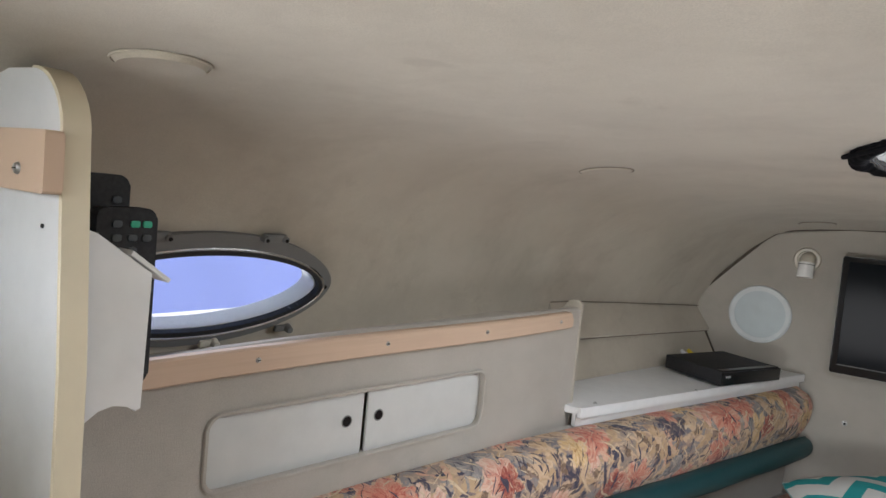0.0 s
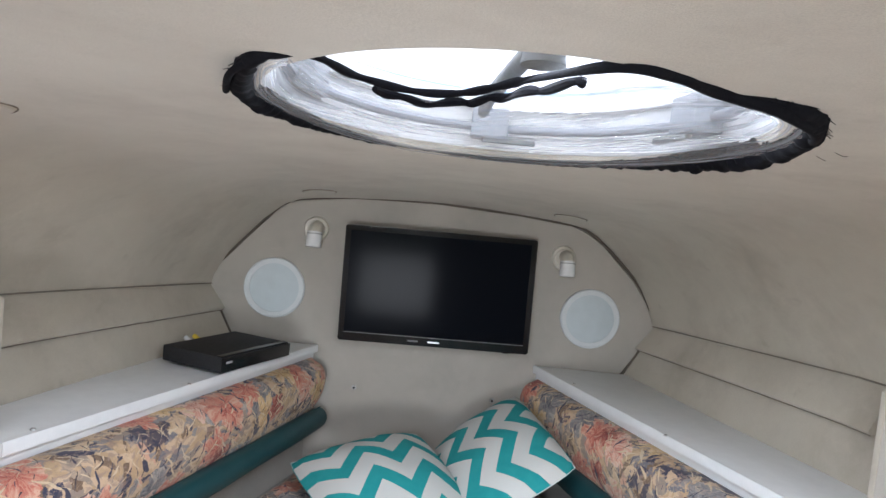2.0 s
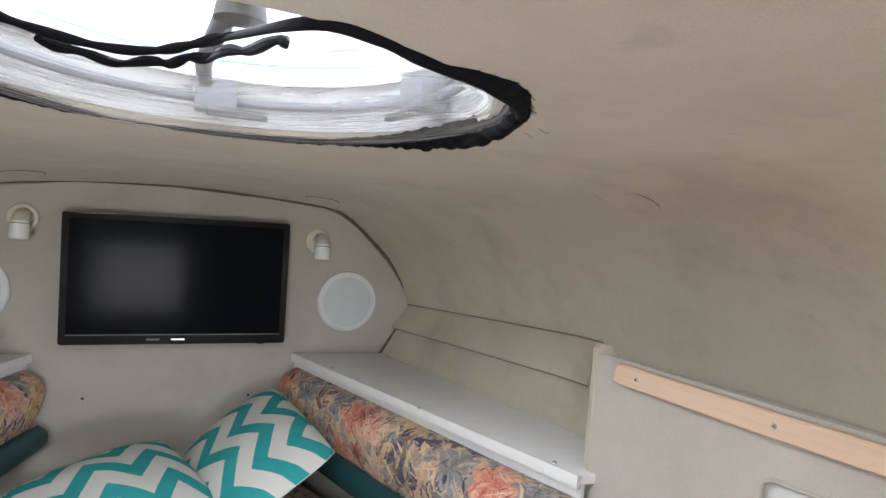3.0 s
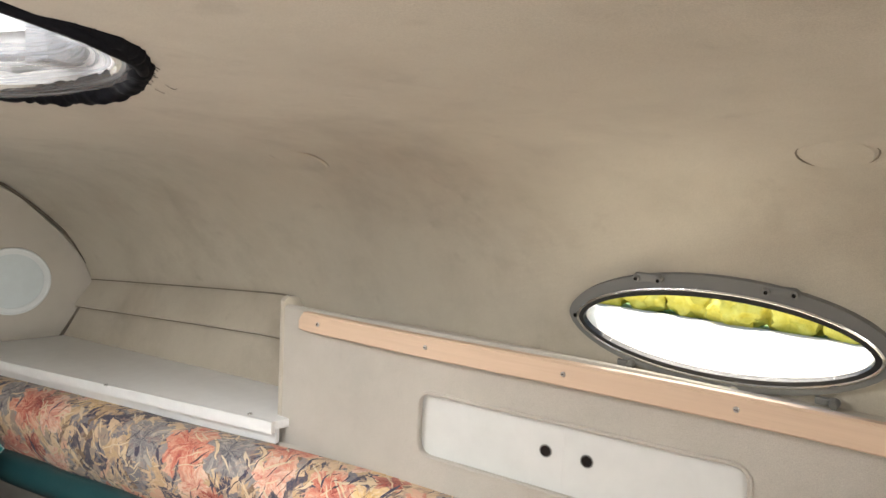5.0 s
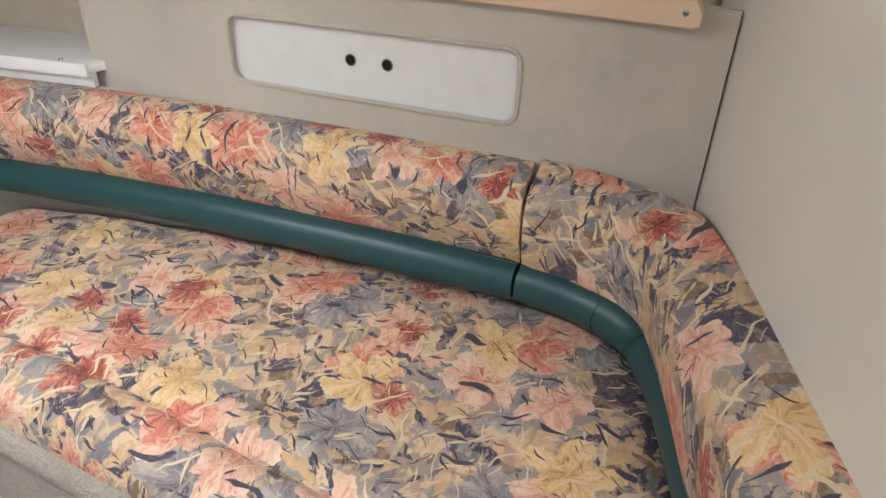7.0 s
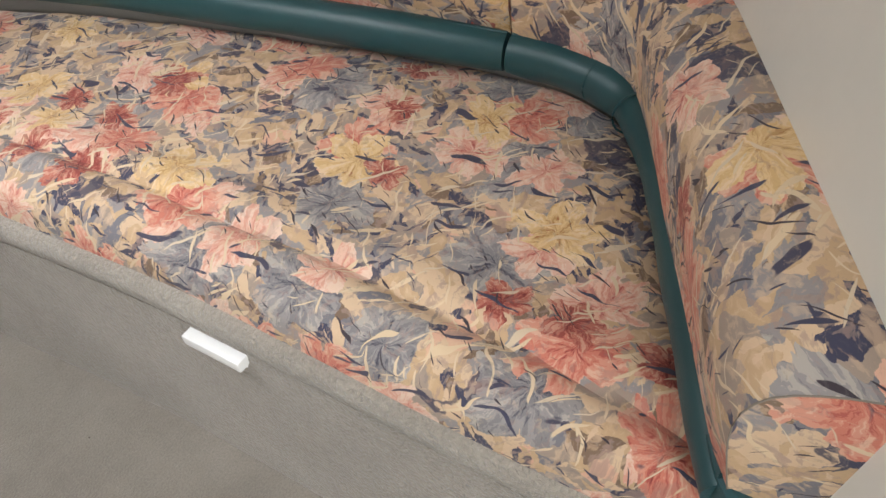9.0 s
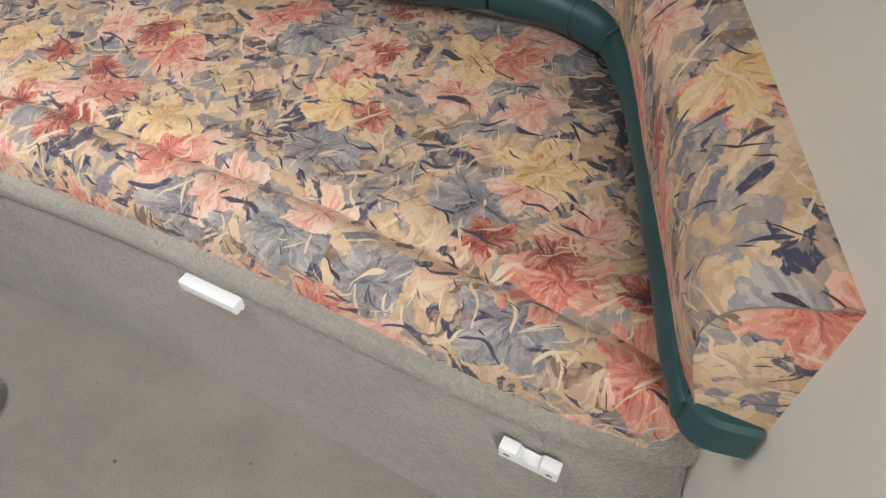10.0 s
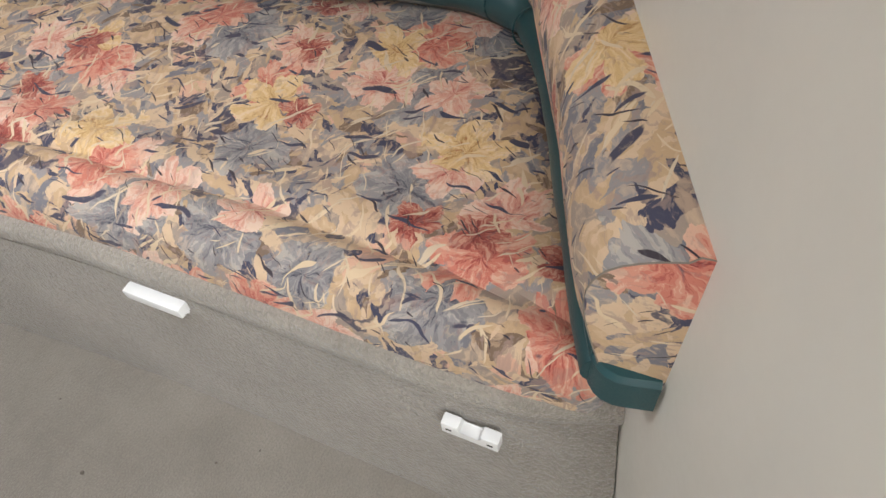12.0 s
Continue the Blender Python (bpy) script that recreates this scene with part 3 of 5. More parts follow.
single("wall_starboard_bulkhead", prism([(0, 0.05), (1.12, 0.05), (1.12, 1.262), (0, 1.262)], -0.022, 0.0, m, 0.003), VINYL_WALL,
       "cream vinyl bulkhead standing behind the seat", "wall", kind="structure")

# carpeted front panel
OUT = [(-0.45, 0.36), (-0.45, 0.728), (-0.612, 0.742), (-0.662, 0.790), (-0.684, 0.835), (-0.684, 0.893), (-0.640, 0.955), (-0.569, 1.037), (-0.495, 1.120), (-0.462, 1.146), (-0.42, 1.160),
       (-0.256, 1.179), (-0.023, 1.187), (0.226, 1.177), (0.39, 1.163), (0.432, 1.152), (0.490, 1.113), (0.594, 1.019), (0.640, 0.950), (0.672, 0.885), (0.672, 0.825), (0.650, 0.785), (0.575, 0.722), (0.45, 0.712), (0.45, 0.36)]
M_PANEL = frame_of((0, 2.27, 0), (1, 0, 0), (0, 0, 1))
front = thing("wall_front_panel", "light grey carpeted panel across the bow", "wall panel")
front["kind"] = "structure"
part("panel", prism(OUT, -0.025, 0.0, M_PANEL, 0.006), PANEL, front)
# dark tube that draws the shade in the gap between panel and liner
part("welt", tube(smooth_path([(math.copysign(min(abs(x) * 1.008, wall_x(z, 2.262) - 0.002 if z < 0.88 else 9), x), 2.274 if z > 0.88 else 2.266, 0.95 + (z - 0.95) * 1.012) for x, z in OUT[2:-2]], 0.02), 0.0045, 6), SEAM, front, "dark line drawn for the shaded gap round the panel")
for x, z in ((-0.217, 0.613), (0.203, 0.612)):
    stud = part("snap_stud", drum(0.008, 0.006, 0.005, frame_of((x, 2.27, z), (1, 0, 0), (0, 0, 1)), 16, 0.001), STEEL, front)
    part("socket", drum(0.003, 0.003, 0.003, frame_of((x, 2.265, z), (1, 0, 0), (0, 0, 1)), 12), BLACK, stud)

# berth bases round the footwell
FRONT_EDGE = [(0.345, -0.006), (0.316, 0.06), (0.301, 0.11), (0.292, 0.21), (0.283, 0.36), (0.275, 0.50), (0.262, 0.69), (0.240, 0.88), (0.215, 1.05), (0.190, 1.23)]


def berth_base(side):
    sx = (lambda p: p) if side > 0 else (lambda p: (-p[0], p[1]))
    inner = FRONT_EDGE if side > 0 else [(0.31, 0.30), (0.29, 0.40), (0.275, 0.50), (0.262, 0.69), (0.240, 0.88), (0.215, 1.05), (0.190, 1.23)]
    base = thing("berth_bench", "carpeted berth bench beside the footwell with a rounded lip", "berth bench", "berth benches")
    outl = inner + [(0.19, 1.3), (0.80, 1.3), (0.93, 0.7), (0.97, 0.32)] if side > 0 else inner + [(0.19, 1.3), (0.80, 1.3), (0.93, 0.7), (0.97, 0.30)]
    # the face leans out towards its foot, most of all where it meets the bulkhead
    bm = prism([sx(p) for p in outl][:: side], 0.07, 0.352)
    for v in bm.verts:
        if v.co.z < 0.1 and abs(v.co.x) < 0.36:
            near = max(0.0, 1 - v.co.y / 0.12) if side > 0 else 0.0
            v.co.x -= side * (0.025 + 0.085 * near)
            v.co.y -= 0.055 * near
    part("carcass", bm, BASE, base)
    lip = smooth_path([(x + 0.014, y, 0.372) for x, y in inner], 0.03)
    part("lip", tube([Vector((side * p.x, p.y, p.z)) for p in lip], 0.019, 12, squash=1.35), BASE, base, "rounded carpeted lip")
    return base


for side in (1, -1):
    berth_base(side)
bm = prism([(-0.83, 1.3), (-0.83, 1.33), (-0.55, 2.27), (0.55, 2.27), (0.83, 1.33), (0.83, 1.3), (0.19, 1.3), (0.19, 1.23), (-0.19, 1.23), (-0.19, 1.3)][::-1], 0.07, 0.356, None, 0.01)
single("berth_platform", bm, BASE, "carpeted platform of the bow berth", "platform")

# carpeted skirting between bolsters and cushions, following the seat backs
BACK_LINE = [(0.335, 2.26), (0.545, 1.60), (0.655, 1.27), (0.748, 0.93), (0.815, 0.62), (0.850, 0.38)]
for side in (1, -1):
    path = smooth_path([Vector((*p, 0)) for p in mirrored(BACK_LINE + ([(0.868, 0.262)] if side > 0 else []), side)], 0.06)
    single("wall_lower", sweep([(p.x, p.y) for p in path], [(-0.002, 0.34), (0.03, 0.34), (0.03, 0.69), (-0.002, 0.60)]), PANEL,
           "carpeted low wall behind the cushions", "wall", kind="structure")

# welt cord between the starboard bulkhead and the liner
cord = []
for i in range(24):
    z = 0.88 + 0.34 * i / 23
    x = wall_x(z, 0.3) if z < 1.15 else float(np.interp(z, [1.15, 1.22], [0.885, 0.775]))
    q = (x - BULK_A.x) / d.x
    p = BULK_A + d * q
    cord.append(Vector((p.x - 0.012 - 0.45 * 0.01, p.y + 0.012, z)))
single("trim_welt", tube(cord, 0.011, 10), LINER, "padded welt cord along the bulkhead", "trim", kind="structure")


# ---- bolsters and cushions ----
ROLL = [(0.290, 2.235), (0.398, 1.87), (0.505, 1.52), (0.630, 1.138), (0.718, 0.796), (0.789, 0.470)]
ROLL_AFT = [(0.790, 0.463), (0.797, 0.395), (0.787, 0.328), (0.768, 0.285), (0.738, 0.256), (0.627, 0.191), (0.505, 0.129), (0.304, 0.028)]
SECTION = [(0.075, 0.505), (0.020, 0.505), (0.014, 0.548), (-0.002, 0.578), (-0.012, 0.612), (-0.014, 0.645), (-0.006, 0.672), (0.012, 0.689), (0.042, 0.696), (0.075, 0.692)]
SECTION_AFT = [(0.052, 0.505), (0.004, 0.505), (-0.001, 0.535), (-0.008, 0.565), (-0.016, 0.605), (-0.019, 0.640), (-0.012, 0.668), (0.006, 0.687), (0.030, 0.700), (0.052, 0.702)]


def fine_section(sec):
    return [(p.x, p.y) for p in smooth_path([Vector((a, z, 0)) for a, z in sec[1:]], 0.012)] + [sec[0]]


def puff(seed, length):
    """Slight lumps along a cushion, drawn in at its ends."""
    def shape(s, n, z):
        q = noise.noise(Vector((s * 6, z * 9, seed))) * 0.005
        pinch = 0.005 * math.exp(-min(s, length - s) / 0.012)
        if n > 0.038:
            return n, z
        return n + pinch - q, z - pinch * (z - 0.6) / 0.1 + q * 0.4
    return shape


def length_of(path):
    return sum((Vector(a) - Vector(b)).length for a, b in zip(path, path[1:]))


def bolster(path, seed, label, u0, roll_tail=(), section=SECTION):
    fine = [(p.x, p.y) for p in smooth_path([Vector((*p, 0)) for p in path], 0.03)]
    ob = thing("bolster", label, "bolster", "bolsters round the berth")
    bm = sweep(fine, fine_section(section), puff(seed, length_of(fine)), u0=u0)
    if roll_tail:
        # the free end is cut aslant, its back reaching further along the bulkhead
        last, way = Vector(fine[-1]), (Vector(fine[-1]) - Vector(fine[-2])).normalized()
        left = Vector((-way.y, way.x))
        rim = []
        bm.verts.ensure_lookup_table()
        for v in bm.verts:
            p = v.co.xy - last
            if p.dot(way) > -0.004:
                v.co.xy += way * 0.028 * max(0.0, min(1.0, (p.dot(left) + 0.019) / 0.07))
                rim.append(v)
        rim.sort(key=lambda v: math.atan2(v.co.z - 0.6, (v.co.xy - last).dot(left) - 0.02))
        part("end_seam", tube([v.co.copy() for v in rim], 0.0007, 6, True), SEAM_AND_SHADE, ob, "stitched seam round the end")
    part("cushion", bm, FLORAL, ob)
    tubep = [Vector((x, y, 0.524)) for x, y in fine]
    k = len(tubep)
    slim = lambda t: max(0.0, min(1.0, (t - 0.22) / 0.30)) if roll_tail else 0.0
    if roll_tail:
        # past the bend the roll is thinner and tucked further back
        for i, p in enumerate(tubep):
            way = (tubep[min(i + 1, k - 1)] - tubep[max(i - 1, 0)]).normalized()
            p += Vector((-way.y, way.x, 0)) * 0.009 * slim(i / (k - 1))

    def rad(t):
        return (0.0285 - 0.0075 * slim(t)) * (1 - 0.10 * math.exp(-min(t, 1 - t) * k / 0.7)) + 0.0008 * math.sin(t * 37)
    roll = part("roll", tube(tubep, rad, 20, squash=1.12), GREEN, ob, "smooth dark green vinyl roll")
    part("piping", tube([p + Vector((0, 0, 0.030 - 0.006 * slim(i / (k - 1)))) for i, p in enumerate(tubep)], 0.0022, 6), GREEN, roll)
    if roll_tail:
        path = smooth_path([Vector((x, y, 0)) for x, y in roll_tail], 0.006)
        band = [(-0.009, 0.505), (-0.005, 0.500), (0.010, 0.500), (0.012, 0.506), (0.012, 0.546), (0.008, 0.550), (-0.005, 0.549), (-0.009, 0.544)]
        wrap = part("end_wrap", sweep([(p.x, p.y) for p in path], band), GREEN, ob, "green vinyl folded round the end")
        part("fold_seam", tube([Vector((path[4].x - 0.008, path[4].y + 0.004, 0.502 + 0.012 * i)) for i in range(5)], 0.0012, 6), GREEN, wrap)
    return ob


bolster(mirrored(ROLL, 1), 1.0, "floral bolster with a green vinyl roll beneath the starboard shelf", 0.0)
aft = bolster(ROLL_AFT, 5.0, "short floral corner bolster bent against the bulkhead", 3.3, [(0.338, 0.040), (0.312, 0.026), (0.300, 0.016), (0.297, 0.004), (0.301, -0.012), (0.305, -0.026)], SECTION_AFT)
bolster(mirrored(ROLL, -1), 9.0, "floral bolster with a green vinyl roll beneath the port shelf", 6.1)
bolster(mirrored([(0.790, 0.463), (0.800, 0.40), (0.806, 0.30)], -1), 13.0, "short floral bolster beside the white partition", 8.7)
# seams of the green roll where it is gathered round the corner
for (x, y), (u, v) in (((0.787, 0.328), (0.35, 1)), ((0.738, 0.256), (0.8, 0.6))):
    t = Vector((u, v, 0)).normalized()
    ring = [Vector((x, y, 0.524)) + t.cross(Vector((0, 0, 1))) * 0.0288 * math.cos(q) + Vector((0, 0, 0.0308 * math.sin(q))) for q in [2 * math.pi * i / 24 for i in range(24)]]
    part("stitched_seam", tube(ring, 0.0016, 6, True), GREEN, aft)


def cushion(outline, z0, z1, seed, label, crease=None, u0=0.0, name="seat_cushion"):
    """A foam cushion with rounded edges, small lumps and an optional crease at a distance from the line crease."""
    path = smooth_path([Vector((*p, 0)) for p in outline], 0.02, True)
    mid = sum(path, Vector()) / len(path)
    bm = bmesh.new()
    uv = bm.loops.layers.uv.verify()
    h = z1 - z0
    profile = [(0.012, 0.0), (0.004, 0.12), (0.0, 0.35), (0.001, 0.6), (0.006, 0.8), (0.015, 0.93), (0.03, 1.0)]
    rings = []

    def lump(x, y, t):
        ease = lambda v: max(0.0, min(1.0, v)) ** 2 * (3 - 2 * max(0.0, min(1.0, v)))
        q = 0.022 * max(ease((abs(x) - 0.42) / 0.30), 0.6 * ease((0.30 - y) / 0.22)) if crease else 0.0
        q += 0.006 * noise.noise(Vector((x * 7, y * 7, seed))) + 0.0025 * noise.noise(Vector((x * 23, y * 23, seed)))
        if crease:
            dist = min((Vector((x, y)) - (Vector(a) + (Vector(b) - Vector(a)) * max(0, min(1, (Vector((x, y)) - Vector(a)).dot(Vector(b) - Vector(a)) / (Vector(b) - Vector(a)).length_squared)))).length for a, b in zip(crease, crease[1:]))
            q += 0.006 * math.exp(-((dist - 0.035) / 0.03) ** 2) - 0.010 * math.exp(-(dist / 0.010) ** 2)
        return q * t
    for inset, f in profile:
        row = []
        for p in path:
            w = (mid - p)
            c = p + w.normalized() * inset
            row.append(bm.verts.new((c.x, c.y, z0 + h * f + lump(c.x, c.y, max(0, f - 0.5) * 2))))
        rings.append(row)
    steps = 26
    for s in range(1, steps):
        row = []
        for p in path:
            c = (p + (mid - p).normalized() * 0.03).lerp(mid, s / steps)
            row.append(bm.verts.new((c.x, c.y, z1 + 0.006 * math.sin(min(1, s / 8) * math.pi / 2) + lump(c.x, c.y, 1))))
        rings.append(row)
    k = len(path)
    for a, b in zip(rings, rings[1:]):
        for j in range(k):
            bm.faces.new((a[j], a[(j + 1) % k], b[(j + 1) % k], b[j]))
    bm.faces.new(rings[-1]), bm.faces.new(rings[0][::-1])
    for f in bm.faces:
        for l in f.loops:
            c = l.vert.co
            side_drop = (z1 - c.z) if c.z < z1 - 0.012 else 0
            l[uv].uv = (u0 + c.x - side_drop * 0.7, c.y - side_drop * 0.3)
    return single(name, bm, FLORAL, label, "cushion", "berth cushions")


SEAT = [(0.338, 0.014), (0.316, 0.07), (0.305, 0.16), (0.297, 0.30), (0.290, 0.46), (0.278, 0.66), (0.250, 0.90), (0.232, 1.06), (0.225, 1.20), (0.235, 1.39), (0.30, 1.44), (0.44, 1.452),
        (0.535, 1.448), (0.580, 1.36), (0.690, 1.05), (0.762, 0.82), (0.812, 0.60), (0.830, 0.44), (0.815, 0.30), (0.740, 0.214), (0.57, 0.127), (0.40, 0.040)]
cushion(SEAT, 0.345, 0.449, 2.0, "floral seat cushion along the starboard side, gently creased", [(0.37, -0.05), (0.385, 0.2), (0.385, 0.45), (0.36, 0.75), (0.33, 1.0), (0.32, 1.4)])
PORT_SEAT = [(-(x + 0.01), y if y > 0.4 else 0.33 + 0.15 * (y - 0.03)) for x, y in SEAT]
cushion(PORT_SEAT[::-1], 0.345, 0.444, 12.0, "floral seat cushion along the port side", None, 3.0)
cushion([(-0.30, 1.47), (0.30, 1.47), (0.46, 1.48), (0.50, 1.53), (0.43, 1.78), (0.33, 2.08), (0.24, 2.22), (-0.24, 2.22), (-0.33, 2.08), (-0.43, 1.80), (-0.52, 1.55), (-0.46, 1.48)], 0.352, 0.436, 20.0,
        "floral filler cushion in the bow", None, 5.0)


# ---- shelves over the bolsters ----
def shelf(side):
    ob = thing("shelf", "white laminate shelf with a stepped edge above the bolster", "shelf", "side shelves")
    tip, end = (0.325, 2.262), (0.664, 1.290)
    outl = [tip, end, (0.84, 1.290), (0.835, 1.34), (0.715, 1.80), (0.60, 2.262)]
    place = (lambda p: p) if side > 0 else (lambda p: port_of(*p))
    part("board", prism([place(p) for p in outl][:: side], 0.717, 0.733, None, 0.0015), WHITE, ob)
    path = mirrored([tip, end], side)
    part("edging", sweep(path, [(0.003, 0.690), (0.014, 0.690), (0.014, 0.7165), (0.003, 0.7165)]), WHITE, ob, "lower step of the white edge")
    part("nosing", sweep(path, [(-0.010, 0.712), (-0.0005, 0.712), (-0.0005, 0.7345), (-0.008, 0.7345), (-0.010, 0.731)]), WHITE, ob, "upper white nosing")
    for x, y in ((0.512, 1.70), (0.650, 1.355), (0.40, 2.08)):
        screw(ob, pose(*place((x, y)), 0.733), 0.005)
    return ob


# ---- side lockers ----
FACE = [(0.690, 1.318), (0.716, 1.15), (0.742, 0.99), (0.792, 0.75), (0.834, 0.53), (0.858, 0.36), (0.869, 0.262)]


def locker(side):
    label = "carpeted locker with two sliding white doors and a wooden fiddle"
    ob = thing("side_locker", label, "locker", "side lockers")
    path = [(p.x, p.y) for p in smooth_path([Vector((*p, 0)) for p in mirrored(FACE, side)], 0.04)]
    z0, z1 = 0.665, 0.946
    whole = length_of(path)

    def droop(s, n, z):
        q = s / whole if side > 0 else 1 - s / whole
        return n, z - 0.022 * q ** 3 if z > 0.9 else z
    panel = part("front_panel", sweep(path, [(0, z0), (0.018, z0), (0.018, z1 - 0.004), (0.014, z1), (0.004, z1), (0, z1 - 0.004)], droop), PANEL, ob, "grey carpeted front panel")
    # door opening, in a flat frame along the middle of the face
    a, b = (Vector((*p, 0)) for p in mirrored([(0.742, 0.99), (0.834, 0.53)], side))
    if side < 0:
        a, b = b, a
    along = (b - a).normalized() * side
    mid = (a + b) / 2 + Vector((0, -0.005 if side > 0 else -0.018, 0))
    m = frame_of((mid.x, mid.y, 0.796), along, (0, 0, 1))
    inward = -1 if (m.to_3x3() @ Vector((0, 0, 1))).x * side > 0 else 1
    half = (b - a).length / 2 + (0.009 if side > 0 else 0.030)
    cut(panel, [prism(rounded(-half, -0.053, half, 0.053, 0.022), -0.06, 0.06, m)])
    for f in panel.data.polygons:
        f.use_smooth = True
    panel.data.set_sharp_from_angle(angle=radians(38))
    back = -inward
    for i, s in enumerate((-1, 1)):
        gap = 0.0001 if side > 0 else 0.0045
        x0, x1 = (-half - 0.02, -gap) if s < 0 else (gap, half + 0.02)
        zz = back * 0.013
        door = part("sliding_door", prism([(x0, -0.064), (x1, -0.064), (x1, 0.064), (x0, 0.064)], min(zz, zz + back * 0.005), max(zz, zz + back * 0.005), m, 0.0 if side > 0 else 0.0006), DOOR, ob, "white sliding door")
        hx = s * 0.031 + 0.004 * side
        turn = m @ pose(hx, 0.003, zz, 0 if inward > 0 else 180)
        part("finger_hole", drum(0.0080, 0.0078, 0.0012, turn, 24), BLACK, door, "round black finger hole")
        ring = [turn @ Vector((0.0086 * math.cos(q), 0.0086 * math.sin(q), 0.0008)) for q in [2 * math.pi * k / 24 for k in range(24)]]
        part("grommet", tube(ring, 0.0011, 6, True, up=turn.to_3x3() @ Vector((0, 0, 1))), GREY, door)
    rim = [m @ Vector((x, y, 0.0)) for x, y in rounded(-half, -0.053, half, 0.053, 0.022)]
    part("opening_welt", tube(rim, 0.0035, 6, True, up=m.to_3x3() @ Vector((0, 0, 1))), PANEL, ob)
    # wooden fiddle along the top
    tpath = [(p.x, p.y) for p in smooth_path([Vector((*p, 0)) for p in mirrored([(0.6835, 1.245), (0.724, 0.99), (0.774, 0.755), (0.816, 0.53), (0.8385, 0.36), (0.8445, 0.298)], side)], 0.03)]
    ends = [tuple(Vector(a).lerp(Vector(b), 0.4)) for a, b in ((tpath[0], tpath[1]), (tpath[-1], tpath[-2]))]
    tpath = [tpath[0], ends[0]] + tpath[1:-1] + [ends[1], tpath[-1]]
    last = length_of(tpath)

    def taper(s, n, z):
        e = min(s, last - s)
        k = (0.013 if z > 0.93 else 0.003) * (1 - min(1, e / 0.010)) ** 2
        q = s / last if side > 0 else 1 - s / last
        return n, (z - k if z > 0.93 else z + k) - 0.008 * q
    part("fiddle", sweep([(p[0], p[1]) for p in tpath], [(-0.004, 0.911), (0.010, 0.911), (0.012, 0.913), (0.012, 0.942), (0.009, 0.945), (-0.003, 0.945), (-0.006, 0.942), (-0.006, 0.913)], taper), WOOD, ob, "light wooden fiddle rail")
    for x, y in ((0.690, 1.196), (0.727, 0.966), (0.771, 0.745), (0.811, 0.530), (0.838, 0.315)):
        p = mirrored([(x - 0.009, y)], side)[0]
        nearest = min(range(len(tpath) - 1), key=lambda i: (Vector(tpath[i]) - Vector(p)).length)
        t = Vector(tpath[nearest + 1]) - Vector(tpath[nearest])
        n = Vector((-t.y, t.x)).normalized()
        q = Vector(tpath[nearest])
        off = (Vector(p) - q).dot(t.normalized())
        q = q + t.normalized() * off - n * 0.006
        screw(ob, frame_of((q.x, q.y, 0.928 - 0.008 * (1.2 - y) / 0.9), (t.x, t.y, 0), (0, 0, 1)) @ pose(0, 0, 0, 0 if frame_of((0, 0, 0), (t.x, t.y, 0), (0, 0, 1)).to_3x3().col[2].xy.dot(n) < 0 else 180), 0.0038)
    # tray behind the fiddle and the end towards the shelf
    outl = FACE + [(0.985, 0.30), (0.94, 0.75), (0.885, 1.15), (0.855, 1.290)]
    place = (lambda p: p) if side > 0 else (lambda p: port_of(*p))
    part("tray", prism([place((x + (0.02 if i < len(FACE) else 0), y)) for i, (x, y) in enumerate(outl)][:: side], 0.900, 0.912), LINER, ob, "carpeted tray behind the rail")
    p0, p1 = place((0.690, 1.318)), place((0.875, 1.30))
    dd = Vector((p1[0] - p0[0], p1[1] - p0[1]))
    me = frame_of((p0[0], p0[1], 0), (dd.x, dd.y, 0), (0, 0, 1))
    L = dd.length
    part("end_panel", prism([(0, 0.66), (L, 0.66), (L, 0.895), (0.060, 0.90), (0.040, 0.945), (0.030, 0.960), (0.010, 0.962), (0, 0.953)], -0.008, 0.008, me, 0.004), LINER, ob, "carpeted end panel with a raised corner")
    return ob


for side in (1, -1):
    shelf(side)
    locker(side)
    # padded strip along the hull above the shelf
    strip = thing("trim_strip", "padded carpet strip along the hull above the shelf", "trim")
    strip["kind"] = "structure"
    bm, rings, low_edge, high_edge = bmesh.new(), [], [], []
    for i in range(24):
        y = 2.268 - 0.77 * i / 23
        r = min(1, (2.268 - y) / 0.7)
        z0, z1 = 0.812 + 0.022 * r, 0.885 + 0.040 * r
        x0, x1 = wall_x(z0, y), wall_x(z1, y)
        ring = ((x0 + 0.01, z0), (x0 - 0.012, z0), (x0 - 0.015, z0 + 0.004), (x1 - 0.010, z1 - 0.008), (x1 - 0.004, z1), (x1 + 0.01, z1))
        rings.append([bm.verts.new((side * x, y, z)) for x, z in ring])
        low_edge.append(Vector((side * (x0 - 0.010), y, z0 - 0.002)))
        high_edge.append(Vector((side * (x1 - 0.009), y, z1 + 0.001)))
    for a, b in zip(rings, rings[1:]):
        for k in range(6):
            bm.faces.new((a[k], a[(k + 1) % 6], b[(k + 1) % 6], b[k]))
    bm.faces.new(rings[0]), bm.faces.new(rings[-1][::-1])
    part("pad", bm, LINER, strip)
    # a brown tube draws the soft shadow along the strip's lower edge
    part("lower_shade_line", tube(low_edge, 0.0013, 6), SEAM_AND_SHADE, strip, "brown line drawn for the shadow under the strip")
    part("upper_seam", tube(high_edge, 0.0018, 6), SEAM_AND_SHADE, strip, "dark upper seam")


